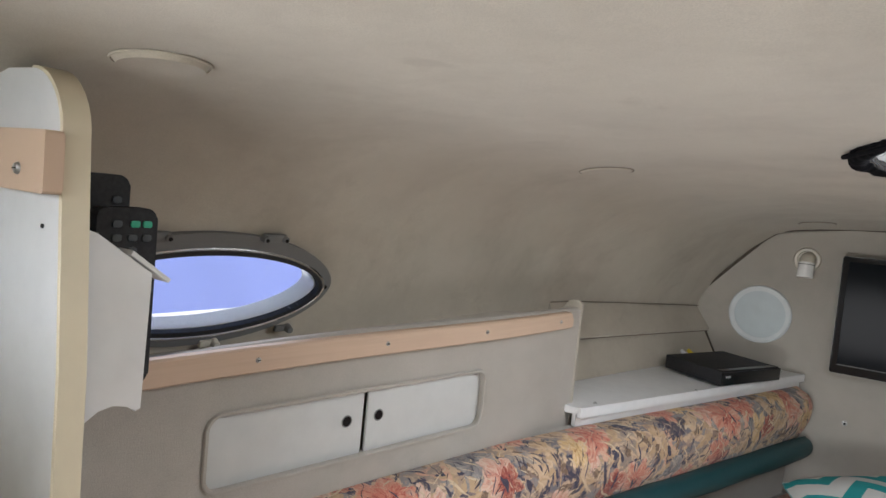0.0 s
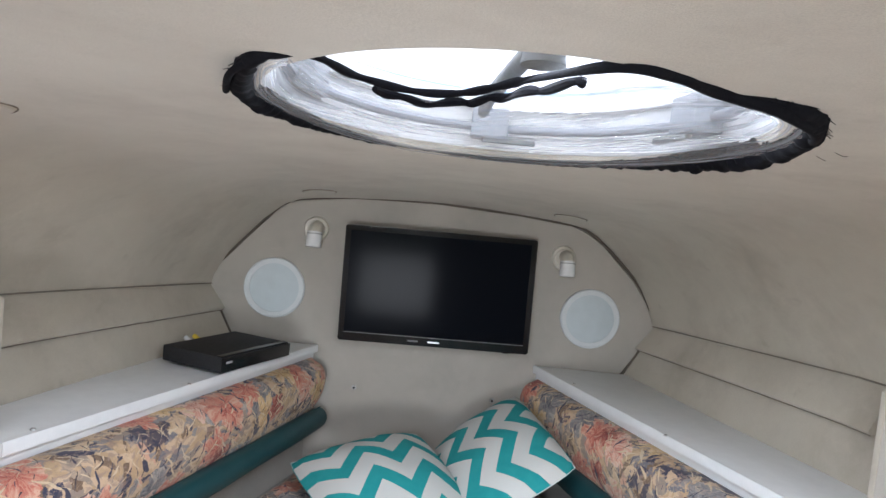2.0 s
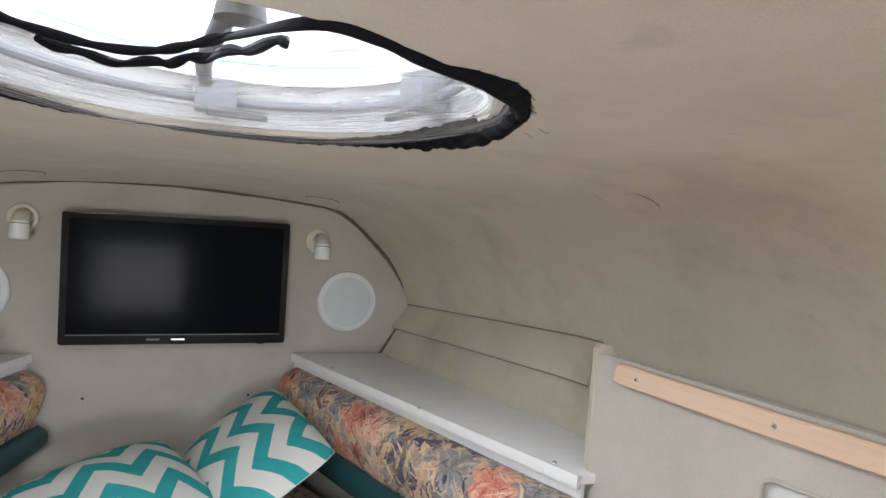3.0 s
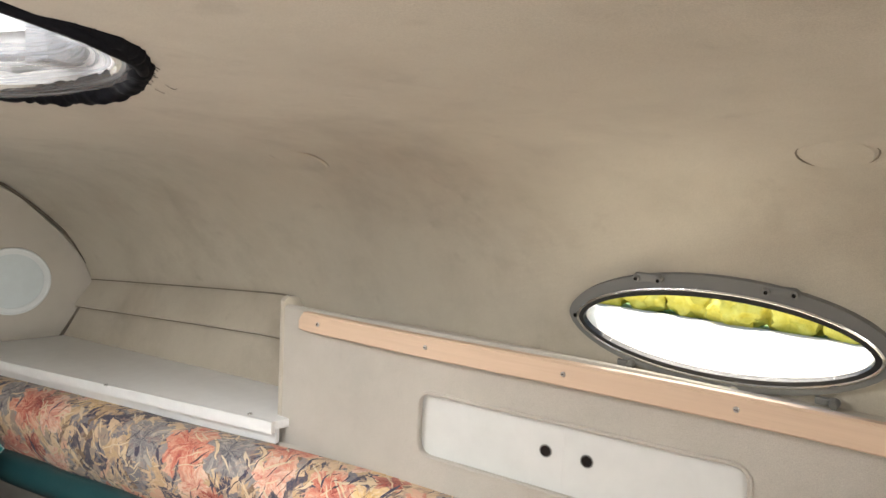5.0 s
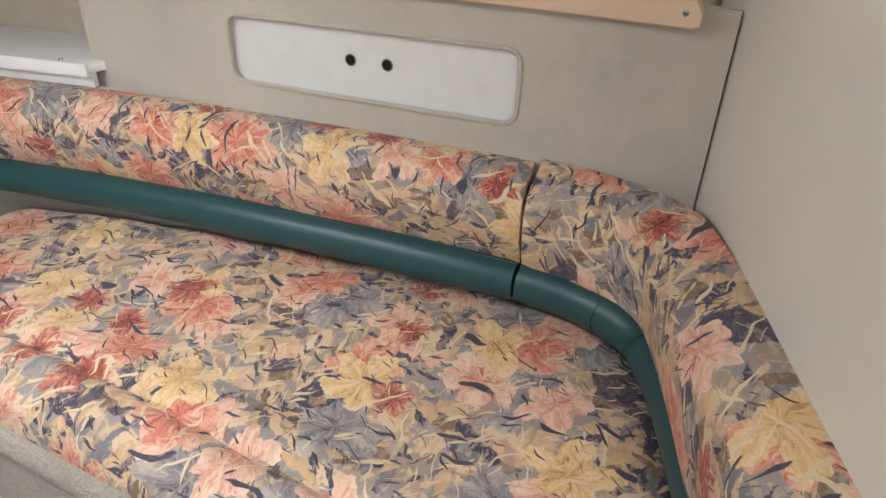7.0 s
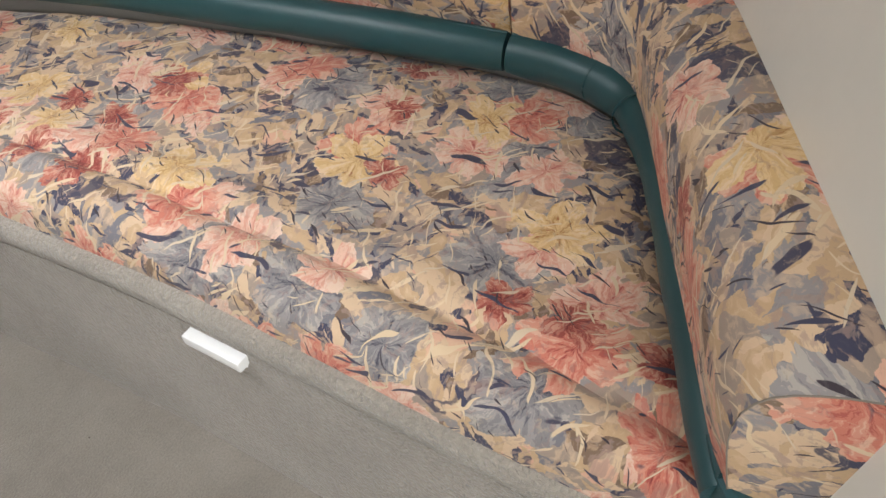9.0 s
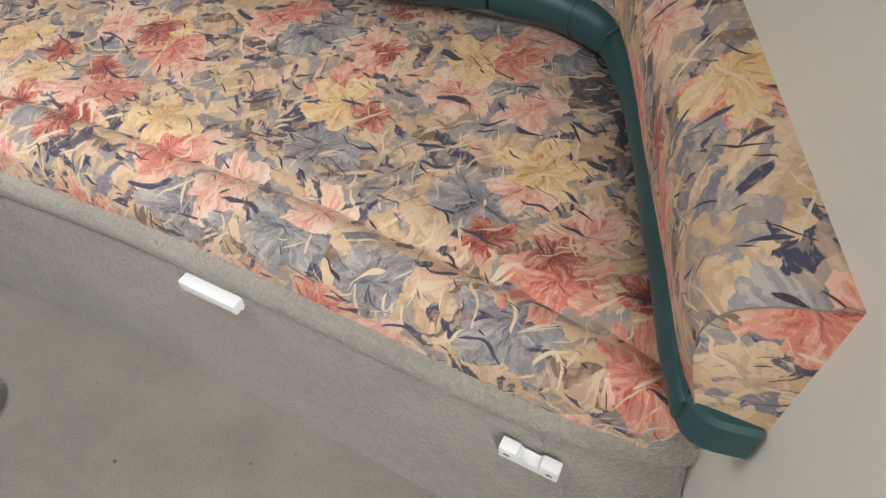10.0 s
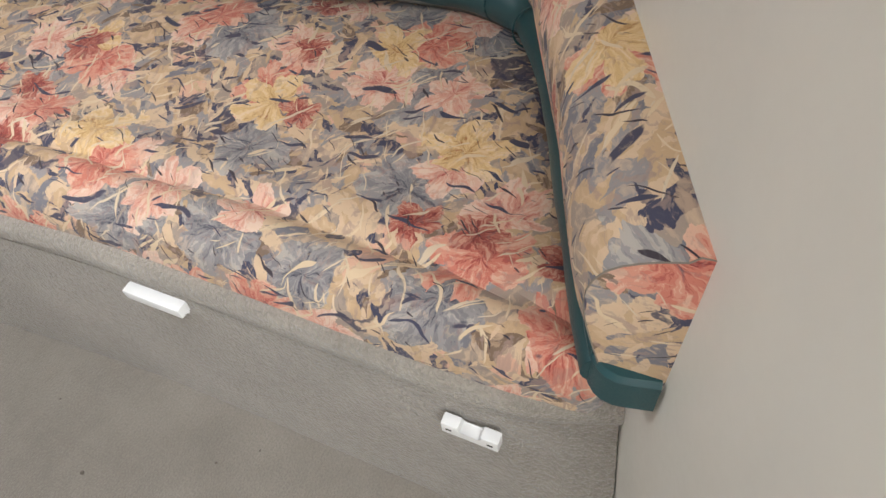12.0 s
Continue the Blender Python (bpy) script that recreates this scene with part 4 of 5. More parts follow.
# ---- portlights ----
def ring_plate(outer, inner, z0, z1, m):
    bm = bmesh.new()
    k = len(outer)
    rows = [[bm.verts.new((x, y, z)) for x, y in o] for o, z in ((outer, z0), (outer, z1), (inner, z1), (inner, z0))]
    for a in range(4):
        for i in range(k):
            bm.faces.new((rows[a][i], rows[a][(i + 1) % k], rows[(a + 1) % 4][(i + 1) % k], rows[(a + 1) % 4][i]))
    bmesh.ops.transform(bm, verts=bm.verts, matrix=m)
    return bm


def portlight(side):
    ob = thing("window_portlight", "oval portlight with a grey frame, black gasket and chrome rim", "window", "portlights")
    ob["kind"] = "structure"
    m = portlight_pose(side)
    inward = 1 if (m.to_3x3() @ Vector((0, 0, 1))).x * side < 0 else -1
    m = m @ pose(0, 0, 0, 0, 0, 0) if inward > 0 else m @ pose(0, 0, 0, 0, 180, 0)
    frame_ = part("window_frame", ring_plate(eye_shape(0.214, 0.083), eye_shape(0.194, 0.061), -0.004, 0.012, m @ pose(0, 0.004, 0)), GREY, ob, "grey plastic flange")
    part("gasket", ring_plate(eye_shape(0.1965, 0.0635), eye_shape(0.1895, 0.0565), 0.004, 0.0150, m), RUBBER, ob, "black rubber gasket")
    part("rim", ring_plate(eye_shape(0.195, 0.0615), eye_shape(0.189, 0.056), -0.032, 0.003, m), DECK, ob, "bright white rim")
    part("bead", tube([m @ Vector((x, y, 0.0125)) for x, y in eye_shape(0.1985, 0.0655)], 0.0030, 8, True, up=m.to_3x3() @ Vector((0, 0, 1))), CHROME, ob, "thin chrome bead")
    pane = part("pane", prism(eye_shape(0.190, 0.057), -0.006, -0.002, m), GLASS, ob)
    pane.visible_shadow = False
    for x in (-0.085, 0.085):
        y = 0.078 if side > 0 else 0.084
        h = part("hinge", block((x - 0.019, y - 0.008, 0.010), (x + 0.019, y + 0.005, 0.018), 0.003, m), GREY, ob, "grey hinge")
        for s in (-1, 1):
            part("knuckle", drum(0.006, 0.005, 0.011, m @ pose(x + s * 0.016, y - 0.002, 0.011), 14, 0.001), GREY, h)
            part("pin", drum(0.0025, 0.0025, 0.0125, m @ pose(x + s * 0.016, y - 0.002, 0.011), 10), BLACK, h)
    for x in (-0.115, 0.03, 0.15):
        y = -0.078 if abs(x) < 0.1 else -0.066
        lever = part("latch", block((x - 0.022, y - 0.005, 0.010), (x + 0.006, y + 0.005, 0.016), 0.002, m), IVORY if abs(x) < 0.1 else GREY, ob, "small turning latch")
        part("knob", drum(0.007, 0.005, 0.012, m @ pose(x, y, 0.012), 16, 0.001), IVORY if abs(x) < 0.1 else GREY, lever)
    for x in (-0.204, 0.204):
        part("frame_screw", drum(0.0035, 0.003, 0.0015, m @ pose(x, 0.0, 0.0118), 12), BLACK, frame_)
    return ob


for side in (1, -1):
    portlight(side)

# padded round plugs in the headliner
for x, y, r in ((0.647, 1.214, 0.052), (0.768, 0.441, 0.036), (-0.655, 0.325, 0.036), (-0.590, 1.11, 0.045), (-0.347, 2.11, 0.045), (0.346, 2.115, 0.045)):
    z = ceiling_z(x, y)
    nx, ny = (ceiling_z(x + 0.03, y) - ceiling_z(x - 0.03, y)) / 0.06, (ceiling_z(x, y + 0.03) - ceiling_z(x, y - 0.03)) / 0.06
    t = Vector((1, 0, nx)).normalized()
    m = frame_of((x, y, z - 0.0005), t, (0, -1, -ny))
    if (m.to_3x3() @ Vector((0, 0, 1))).z > 0:
        m = m @ pose(0, 0, 0, 180)
    plug = thing("ceiling_plug", "round carpet-covered plug in the headliner", "ceiling plug", "ceiling plugs")
    thick = 0.005 if y < 0.4 else 0.0035
    part("pad", drum(r, r - 0.004, thick, m, 40, thick * 0.45), LINER, plug)
    ring = [m @ Vector(((r + 0.0005) * math.cos(q), (r + 0.0005) * math.sin(q), 0.001)) for q in [2 * math.pi * i / 40 for i in range(40)]]
    part("seam", tube(ring, 0.0011, 6, True), LINER if y < 0.4 else SEAM_AND_SHADE, plug, "round seam")


# ---- on the front panel ----
def on_panel(x, z, out=0.0):
    """A pose on the front panel, its z axis pointing aft into the cabin."""
    return frame_of((x, 2.27 - out, z), (1, 0, 0), (0, 0, 1))


tv = thing("television", "black flat television with a glossy bezel and dark screen", "television")
mt = on_panel(0.003, 0.940, 0.0) @ pose(0, 0, 0, 0, 0, 0.9)
part("back", prism(rounded(-0.24, -0.13, 0.24, 0.13, 0.02), 0.0, 0.035, mt, 0.006), MATT_BLACK, tv)
bez = part("bezel", prism(rounded(-0.2785, -0.168, 0.2785, 0.168, 0.006), 0.035, 0.068, mt, 0.003), BLACK, tv, "glossy black bezel")
part("screen", prism([(-0.262, -0.140), (0.262, -0.140), (0.262, 0.153), (-0.262, 0.153)], 0.0675, 0.0688, mt), SCREEN, tv, "dark switched-off screen")
part("badge", prism(rounded(-0.017, -0.1575, 0.017, -0.1525, 0.002), 0.0682, 0.0692, mt), BADGE, bez, "plain silver badge")
part("lower_strip", block((-0.262, -0.1435, 0.0680), (0.262, -0.1415, 0.0690), 0, mt), GREY, bez, "thin pale line under the screen")
part("sensor", block((-0.075, -0.157, 0.0680), (-0.045, -0.153, 0.0690), 0, mt), GREY, bez)
part("foot_bump", block((0.205, -0.172, 0.045), (0.225, -0.166, 0.06), 0.001, mt), BLACK, bez)

for x, z in ((-0.480, 0.892), (0.471, 0.891)):
    sp = thing("speaker", "round pale blue-grey speaker with a white rim set in the panel", "speaker", "speakers")
    m = on_panel(x, z)
    circ = lambda r: [(r * math.cos(2 * math.pi * i / 56), r * math.sin(2 * math.pi * i / 56)) for i in range(56)]
    part("rim", ring_plate(circ(0.0895), circ(0.073), -0.002, 0.012, m), GRILLE_RIM, sp, "smooth white rim")
    part("rim_edge", tube([m @ Vector((a, b, 0.0105)) for a, b in circ(0.0865)], 0.0035, 8, True, up=Vector((0, 1, 0))), GRILLE_RIM, sp)
    bm = bmesh.new()
    rows = [[bm.verts.new(m @ Vector((a, b, 0.008 + 0.004 * (1 - (r / 0.074) ** 2)))) for a, b in circ(r)] for r in (0.074, 0.06, 0.045, 0.03, 0.015)]
    for a, b in zip(rows, rows[1:]):
        for i in range(56):
            bm.faces.new((a[i], a[(i + 1) % 56], b[(i + 1) % 56], b[i]))
    bm.faces.new(rows[-1])
    part("grille", bm, GRILLE, sp, "fine perforated grille")

for x, z in ((-0.372, 1.078), (0.371, 1.066)):
    lamp = thing("reading_lamp", "small ivory swivel reading lamp on the carpeted panel", "lamp", "reading lamps")
    m = on_panel(x, z)
    part("base", drum(0.038, 0.034, 0.010, m, 40, 0.003), IVORY, lamp)
    part("socket_ring", drum(0.027, 0.025, 0.004, m @ pose(0, 0, 0.010), 32, 0.001), IVORY, lamp)
    elbow = [m @ Vector(p) for p in ((0.004, 0.004, 0.012), (0.004, 0.004, 0.03), (0.004, 0.0, 0.045), (0.004, -0.012, 0.055))]
    part("elbow", tube(smooth_path(elbow, 0.004), 0.020, 18), IVORY, lamp)
    hm = m @ pose(0.004, -0.006, 0.052, 82)
    head = part("head", drum(0.0215, 0.0225, 0.045, hm, 28, 0.003), PLASTIC, lamp, "white turning lamp head")
    part("joint", drum(0.0225, 0.0225, 0.0018, hm @ pose(0, 0, 0.006), 28), GREY, head)

# ---- on the port shelf: disc player ----
player = thing("disc_player", "slim black disc player lying on the white shelf", "disc player")
dl = Vector((0.105, 0.235, 0)).normalized()
md = frame_of((-0.520, 1.985, 0.735), (dl.x, dl.y, 0), (-dl.y, dl.x, 0))
part("case", block((-0.128, -0.090, 0.004), (0.128, 0.090, 0.042), 0.003, md), MATT_BLACK, player)
part("front", block((-0.129, -0.096, 0.006), (0.129, -0.090, 0.040), 0.002, md), BLACK, player, "glossy front")
part("badge", block((-0.118, -0.0968, 0.026), (-0.098, -0.0958, 0.031), 0, md), BADGE, player)
part("top_edge", block((-0.126, -0.089, 0.0415), (0.126, -0.072, 0.0432), 0.0006, md), BLACK, player)
for a in (-0.1, 0.1):
    for b in (-0.07, 0.07):
        part("foot", drum(0.008, 0.007, 0.005, md @ pose(a, b, -0.0015), 14), RUBBER, player)
for a, mat in ((-0.03, WHITE), (0.0, plain("yellow_plug", (0.75, 0.55, 0.05), 0.5))):
    part("plug", tube([md @ Vector((a, 0.092 + 0.008 * i, 0.030 + 0.004 * i)) for i in range(4)], 0.006, 8), mat, player)


# ---- pillows ----
def pillow(corners, puffiness, turn, label, n=20):
    """A square cushion between four corners (bottom left, bottom right, top right, top left), plump in the middle."""
    c = [Vector(p) for p in corners]
    nrm = (c[1] - c[0]).cross(c[3] - c[0]).normalized()
    if nrm.z < 0:
        nrm = -nrm
    def spot(u, v):
        a, b = 2 * u - 1, 2 * v - 1
        pu, pv = 0.5 + 0.51 * a * math.sqrt(1 - 0.10 * b ** 4), 0.5 + 0.51 * b * math.sqrt(1 - 0.10 * a ** 4)
        return c[0].lerp(c[1], pu).lerp(c[3].lerp(c[2], pu), pv)
    bm = bmesh.new()
    uv = bm.loops.layers.uv.verify()
    layers = []
    for top in (1, -1):
        rows = []
        for i in range(n + 1):
            row = []
            for j in range(n + 1):
                u, v = i / n, j / n
                p = spot(u, v)
                h = (math.sin(math.pi * u) * math.sin(math.pi * v)) ** 0.46 * puffiness
                h *= 1 + 0.12 * noise.noise(Vector((u * 4, v * 4, corners[0][0] * 9)))
                row.append(bm.verts.new(p + nrm * h * (top if top > 0 else -0.55)))
            rows.append(row)
        layers.append(rows)
    for rows, top in zip(layers, (1, -1)):
        for i in range(n):
            for j in range(n):
                idx = ((i, j), (i + 1, j), (i + 1, j + 1), (i, j + 1))
                f = bm.faces.new([rows[a][b] for a, b in idx])
                for l, (a, b) in zip(f.loops, idx):
                    l[uv].uv = (a / n, b / n) if not turn else (b / n, a / n)
    bmesh.ops.remove_doubles(bm, verts=bm.verts, dist=0.0006)
    ob = thing("throw_pillow", label, "pillow", "chevron pillows")
    part("cover", bm, CHEVRON, ob)
    seam = [spot(k / 12, 0) for k in range(12)] + [spot(1, k / 12) for k in range(12)] + [spot(1 - k / 12, 1) for k in range(12)] + [spot(0, 1 - k / 12) for k in range(12)]
    part("seam", tube(seam, 0.0012, 6, True), CHEVRON, ob)
    return ob


pillow([(-0.145, 1.62, 0.475), (0.135, 1.785, 0.48), (-0.015, 2.115, 0.545), (-0.335, 1.935, 0.50)], 0.070, False, "turquoise and white chevron pillow lying flat in the bow")
pillow([(0.115, 1.715, 0.47), (0.357, 1.795, 0.607), (0.260, 2.20, 0.655), (0.012, 2.12, 0.47)], 0.068, True, "turquoise and white chevron pillow propped against the bolster")
pillow([(0.11, 1.35, 0.475), (0.455, 1.512, 0.495), (0.30, 1.85, 0.475), (-0.045, 1.70, 0.475)], 0.04, False, "turquoise and white chevron pillow lying under another")

# ---- deck hatch with its torn insect net ----
hx, hy, ha, hb = HATCH
ell = lambda k, z, n=72: [Vector((hx + ha * k * math.cos(2 * math.pi * i / n), hy + hb * k * math.sin(2 * math.pi * i / n), z)) for i in range(n)]
hatch = thing("deck_hatch", "round deck hatch with white coaming and frosted lid", "hatch")


def ell_band(k0, z0, k1, z1, thick=0.004):
    bm = bmesh.new()
    rows = [[bm.verts.new(p) for p in ell(k, z)] for k, z in ((k0, z0), (k1, z1), (k1 + thick * 4, z1), (k0 + thick * 4, z0))]
    for a in range(4):
        for i in range(72):
            bm.faces.new((rows[a][i], rows[a][(i + 1) % 72], rows[(a + 1) % 4][(i + 1) % 72], rows[(a + 1) % 4][i]))
    return bm


part("coaming", ell_band(0.994, 1.262, 0.994, 1.345), PLASTIC, hatch, "white moulded coaming")
part("inner_ring", tube(ell(0.93, 1.290), 0.006, 10, True), CLEAR_GREY, hatch, "grey inner rail")
part("lid_frame", ell_band(0.94, 1.318, 0.98, 1.330, 0.004), PLASTIC, hatch, "white lid frame")
bm = bmesh.new()
bm.faces.new([bm.verts.new(p) for p in ell(1.06, 1.352)])
part("lid", bm, FROST, hatch, "frosted lid")
for ang in (8, 172, 88):
    q = radians(ang)
    m = pose(hx + ha * 0.88 * math.cos(q), hy + hb * 0.88 * math.sin(q), 1.285, 0, 0, ang)
    lt = part("latch", block((-0.014, -0.026, -0.012), (0.022, 0.026, 0.030), 0.004, m), CLEAR_GREY, hatch, "clear grey latch block")
    part("lever", block((-0.012, -0.065 if ang == 88 else -0.01, -0.018), (-0.004, 0.01 if ang == 88 else 0.065, -0.010), 0.002, m), GREY, lt)
part("stay_arm", tube(smooth_path([Vector(p) for p in ((0.020, 0.735, 1.275), (0.017, 0.79, 1.285), (0.012, 0.86, 1.287), (0.004, 1.04, 1.290), (0.010, 1.20, 1.300))], 0.02), 0.008, 12), GREY, hatch, "dark stay arm")
part("stay_knob", drum(0.016, 0.013, 0.022, pose(0.018, 0.785, 1.268), 20, 0.003), GREY, hatch)

net = thing("insect_net", "torn white insect net with black elastic hanging loose", "insect net")
# elastic hem round the opening, thick and gathered at its two ends
rnd = random.Random(4)


STRAND = [(-0.232, 0.900, 1.246), (-0.195, 0.80, 1.246), (-0.152, 0.792, 1.262), (-0.118, 0.865, 1.263), (-0.07, 0.898, 1.262), (-0.03, 0.880, 1.262), (0.015, 0.800, 1.262),
          (0.052, 0.716, 1.256), (0.088, 0.722, 1.256), (0.128, 0.752, 1.256), (0.170, 0.758, 1.250), (0.225, 0.805, 1.246), (0.262, 0.90, 1.244)]
LOOP = [(-0.150, 0.785, 1.256), (-0.185, 0.782, 1.247), (-0.212, 0.840, 1.245), (-0.229, 0.905, 1.244), (-0.226, 0.985, 1.244), (-0.203, 1.08, 1.243), (-0.168, 1.17, 1.243)]
LOOP += [(hx + ha * math.cos(radians(a)), hy + hb * 0.995 * math.sin(radians(a)), 1.243) for a in range(125, 50, -10)]
LOOP += [(0.198, 1.185, 1.243), (0.240, 1.09, 1.243), (0.258, 0.98, 1.243), (0.252, 0.89, 1.243), (0.228, 0.815, 1.245), (0.19, 0.765, 1.248), (0.128, 0.748, 1.256)]
loop = smooth_path([Vector((x if x > 0 else x * 0.95, y, z + 0.006)) for x, y, z in LOOP], 0.004)
run = [0.0]
for a, b in zip(loop, loop[1:]):
    run.append(run[-1] + (b - a).length)


def hem_at(u):
    return Vector([float(np.interp(u * run[-1], run, [p[k] for p in loop])) for k in range(3)])


def gather(p):
    """Half the thickness of the bunched elastic, by the bearing round the hatch."""
    q = math.degrees(math.atan2((p.y - hy) / hb, (p.x - hx) / ha))
    q = q + 360 if q < -90 else q
    r = float(np.interp(q, [-62, -45, -25, 0, 15, 30, 50, 75, 95, 104, 120, 130, 145, 165, 185, 205, 218, 226],
                        [0.004, 0.007, 0.011, 0.0125, 0.011, 0.007, 0.0042, 0.0036, 0.003, 0.0009, 0.0009, 0.004, 0.005, 0.0085, 0.0105, 0.0095, 0.007, 0.004]))
    return r * (1.05 + 0.38 * noise.noise(p * 80) + 0.32 * noise.noise(p * 240))


def hem_piece(name, u0, u1, label=""):
    k = int((u1 - u0) * 260)
    pts = [hem_at(u0 + (u1 - u0) * i / k) for i in range(k + 1)]
    part(name, tube([p + Vector((0, 0, 0.0015 * noise.noise(p * 120))) for p in pts], lambda t: gather(hem_at(u0 + (u1 - u0) * t)), 14), ELASTIC, net, label)


hem_piece("elastic_end", 0.0, 0.36, "gathered black elastic")
hem_piece("elastic_front", 0.36, 0.66, "thin black hem")
hem_piece("elastic_end", 0.66, 1.0, "gathered black elastic")
strand = smooth_path([Vector(p) for p in STRAND], 0.006)
part("elastic_strand", tube(strand, lambda t: float(np.interp(t, [0, 0.15, 0.55, 0.66, 0.8, 1], [0.003, 0.0025, 0.0026, 0.0044, 0.005, 0.0045])) * (1 + 0.5 * abs(math.sin(t * 55)) * (1 if 0.2 < t < 0.5 else 0.15)), 10), ELASTIC, net, "scalloped black elastic strand")
second = smooth_path([Vector(p) for p in ((-0.105, 0.885, 1.258), (-0.07, 0.925, 1.258), (-0.03, 0.905, 1.258), (0.012, 0.83, 1.257), (0.045, 0.765, 1.257))], 0.006)
part("elastic_strand", tube([p + Vector((0, 0.008 * math.sin(i * 0.8), 0)) for i, p in enumerate(second)], lambda t: 0.0032 * (0.8 + 0.5 * abs(math.sin(t * 24))), 8), ELASTIC, net)
# the net itself, sagging between the front hem and the strand
bm = bmesh.new()
uv = bm.loops.layers.uv.verify()
nu, nv = 130, 22
along = [0.0]
for a, b in zip(strand, strand[1:]):
    along.append(along[-1] + (b - a).length)


def strand_at(u):
    s = u * along[-1]
    return Vector([float(np.interp(s, along, [p[k] for p in strand])) for k in range(3)])


grid = []
for i in range(nu + 1):
    u = i / nu
    f = hem_at(0.01 + 0.98 * u)
    g = strand_at(0.186 + 0.60 * u)
    row = []
    for j in range(nv + 1):
        v = j / nv
        p = f.lerp(g, v * 0.96)
        fold = 0.005 * math.sin(v * 13 + u * 5 + 2 * noise.noise(Vector((u * 5, v * 3, 2)))) * math.sin(math.pi * v)
        p.z += -0.004 * (1 - v) - 0.006 * math.sin(math.pi * v) + 0.6 * fold
        row.append(bm.verts.new(p))
    grid.append(row)
for i in range(nu):
    for j in range(nv):
        idx = ((i, j), (i + 1, j), (i + 1, j + 1), (i, j + 1))
        f = bm.faces.new([grid[a][b] for a, b in idx])
        for l, (a, b) in zip(f.loops, idx):
            l[uv].uv = (a / nu * 1.1, b / nv)
part("net", bm, NET, net, "sheer crumpled netting")
# frayed threads standing out of the gathered ends
bm = bmesh.new()
for i in range(110):
    u = rnd.choice((rnd.uniform(0.02, 0.30), rnd.uniform(0.72, 0.98)))
    p = hem_at(u)
    away = Vector((p.x - hx, (p.y - hy) * 0.7, 0)).normalized()
    p = p + away * gather(p) * 0.8
    turn = rnd.uniform(-1.1, 1.1)
    w = Vector((away.x * math.cos(turn) - away.y * math.sin(turn), away.x * math.sin(turn) + away.y * math.cos(turn), rnd.uniform(-0.7, 0.0)))
    size = rnd.uniform(0.003, 0.008)
    tube([p, p + w * size * 0.5, p + w * size + Vector((0, 0, -0.001))], 0.00035, 3, bm=bm)
tagged(part("fray", bm, ELASTIC, net), "frayed black threads", kind="stuff")
for i in range(2):
    p = Vector((0.256 + 0.004 * i, 0.83 + 0.03 * i, 1.238))
    part("loose_thread", tube(smooth_path([p, p + Vector((0.005, -0.003, -0.003)), p + Vector((0.009, -0.002 + 0.004 * i, -0.002))], 0.005), 0.0002, 5), ELASTIC, net)

# ---- port partition with the remote rack ----
part_wall = thing("wall_partition", "white laminate partition with a rounded corner and cream edge", "partition")
part_wall["kind"] = "structure"
prof = [(-1.02, 0.07), (-0.655, 0.07), (-0.660, 1.0), (-0.672, 1.165)] + [(-0.722 + 0.050 * math.cos(radians(a)), 1.172 + 0.050 * math.sin(radians(a))) for a in range(10, 91, 10)] + [(-1.02, 1.230)]
mp = frame_of((0, 0.284, 0), (1, 0, 0), (0, 0, 1))
part("board", prism(prof, 0.001, 0.022, mp), WHITE, part_wall, "white laminate face")
bm = bmesh.new()
rows = []
for i, (x, z) in enumerate(prof[1:-1]):
    a, b = prof[1:-1][max(i - 1, 0)], prof[1:-1][min(i + 1, len(prof) - 3)]
    t = Vector((b[0] - a[0], b[1] - a[1])).normalized()
    nx, nz = t.y * 0.0022, -t.x * 0.0022
    rows.append([bm.verts.new(mp @ Vector(p)) for p in ((x, z, 0.0005), (x + nx, z + nz, 0.0015), (x + nx, z + nz, 0.0215), (x, z, 0.0225))])
for a, b in zip(rows, rows[1:]):
    for j in range(3):
        bm.faces.new((a[j], a[j + 1], b[j + 1], b[j]))
part("edge_band", bm, CREAM, part_wall, "cream edge band")
rail = thing("rail_block", "light wooden rail screwed to the white partition", "rail")
bmr = prism(rounded(-1.0, 1.130, -0.664, 1.175, 0.003), 0.0225, 0.036, mp, 0.0015)
part("rail", bmr, WOOD, rail)
screw(rail, mp @ pose(-0.704, 1.146, 0.036), 0.0048)
part("screw_hole", drum(0.0018, 0.0018, 0.001, mp @ pose(-0.692, 1.105, 0.0222), 10), BLACK, part_wall)

rack = thing("remote_rack", "white plastic rack with a sloping lid holding two remote controls", "rack")
side_prof = [(0.286, 1.106), (0.302, 1.100), (0.350, 1.066), (0.347, 0.948), (0.342, 0.946), (0.334, 0.953), (0.322, 0.956), (0.310, 0.954), (0.298, 0.945), (0.286, 0.938)]
for x in (-0.692, -0.80):
    m = Matrix(((0, 0, 1, x), (1, 0, 0, 0), (0, 1, 0, 0), (0, 0, 0, 1)))
    part("side", prism(side_prof, -0.002, 0.002, m, 0.0008), PLASTIC, rack, "shaped white side")
m = Matrix(((0, 0, 1, -0.80), (1, 0, 0, 0), (0, 1, 0, 0), (0, 0, 0, 1)))
part("front_lip", prism([(0.330, 1.082), (0.366, 1.057), (0.368, 1.060), (0.332, 1.086)], 0.0, 0.110, m, 0.0005), PLASTIC, rack, "thin sloping lip")
part("front", prism([(0.343, 0.950), (0.347, 0.950), (0.350, 1.064), (0.346, 1.064)], 0.0, 0.108, m), PLASTIC, rack)
part("back", prism([(0.286, 0.950), (0.290, 0.950), (0.290, 1.10), (0.286, 1.10)], 0.0, 0.108, m), PLASTIC, rack)
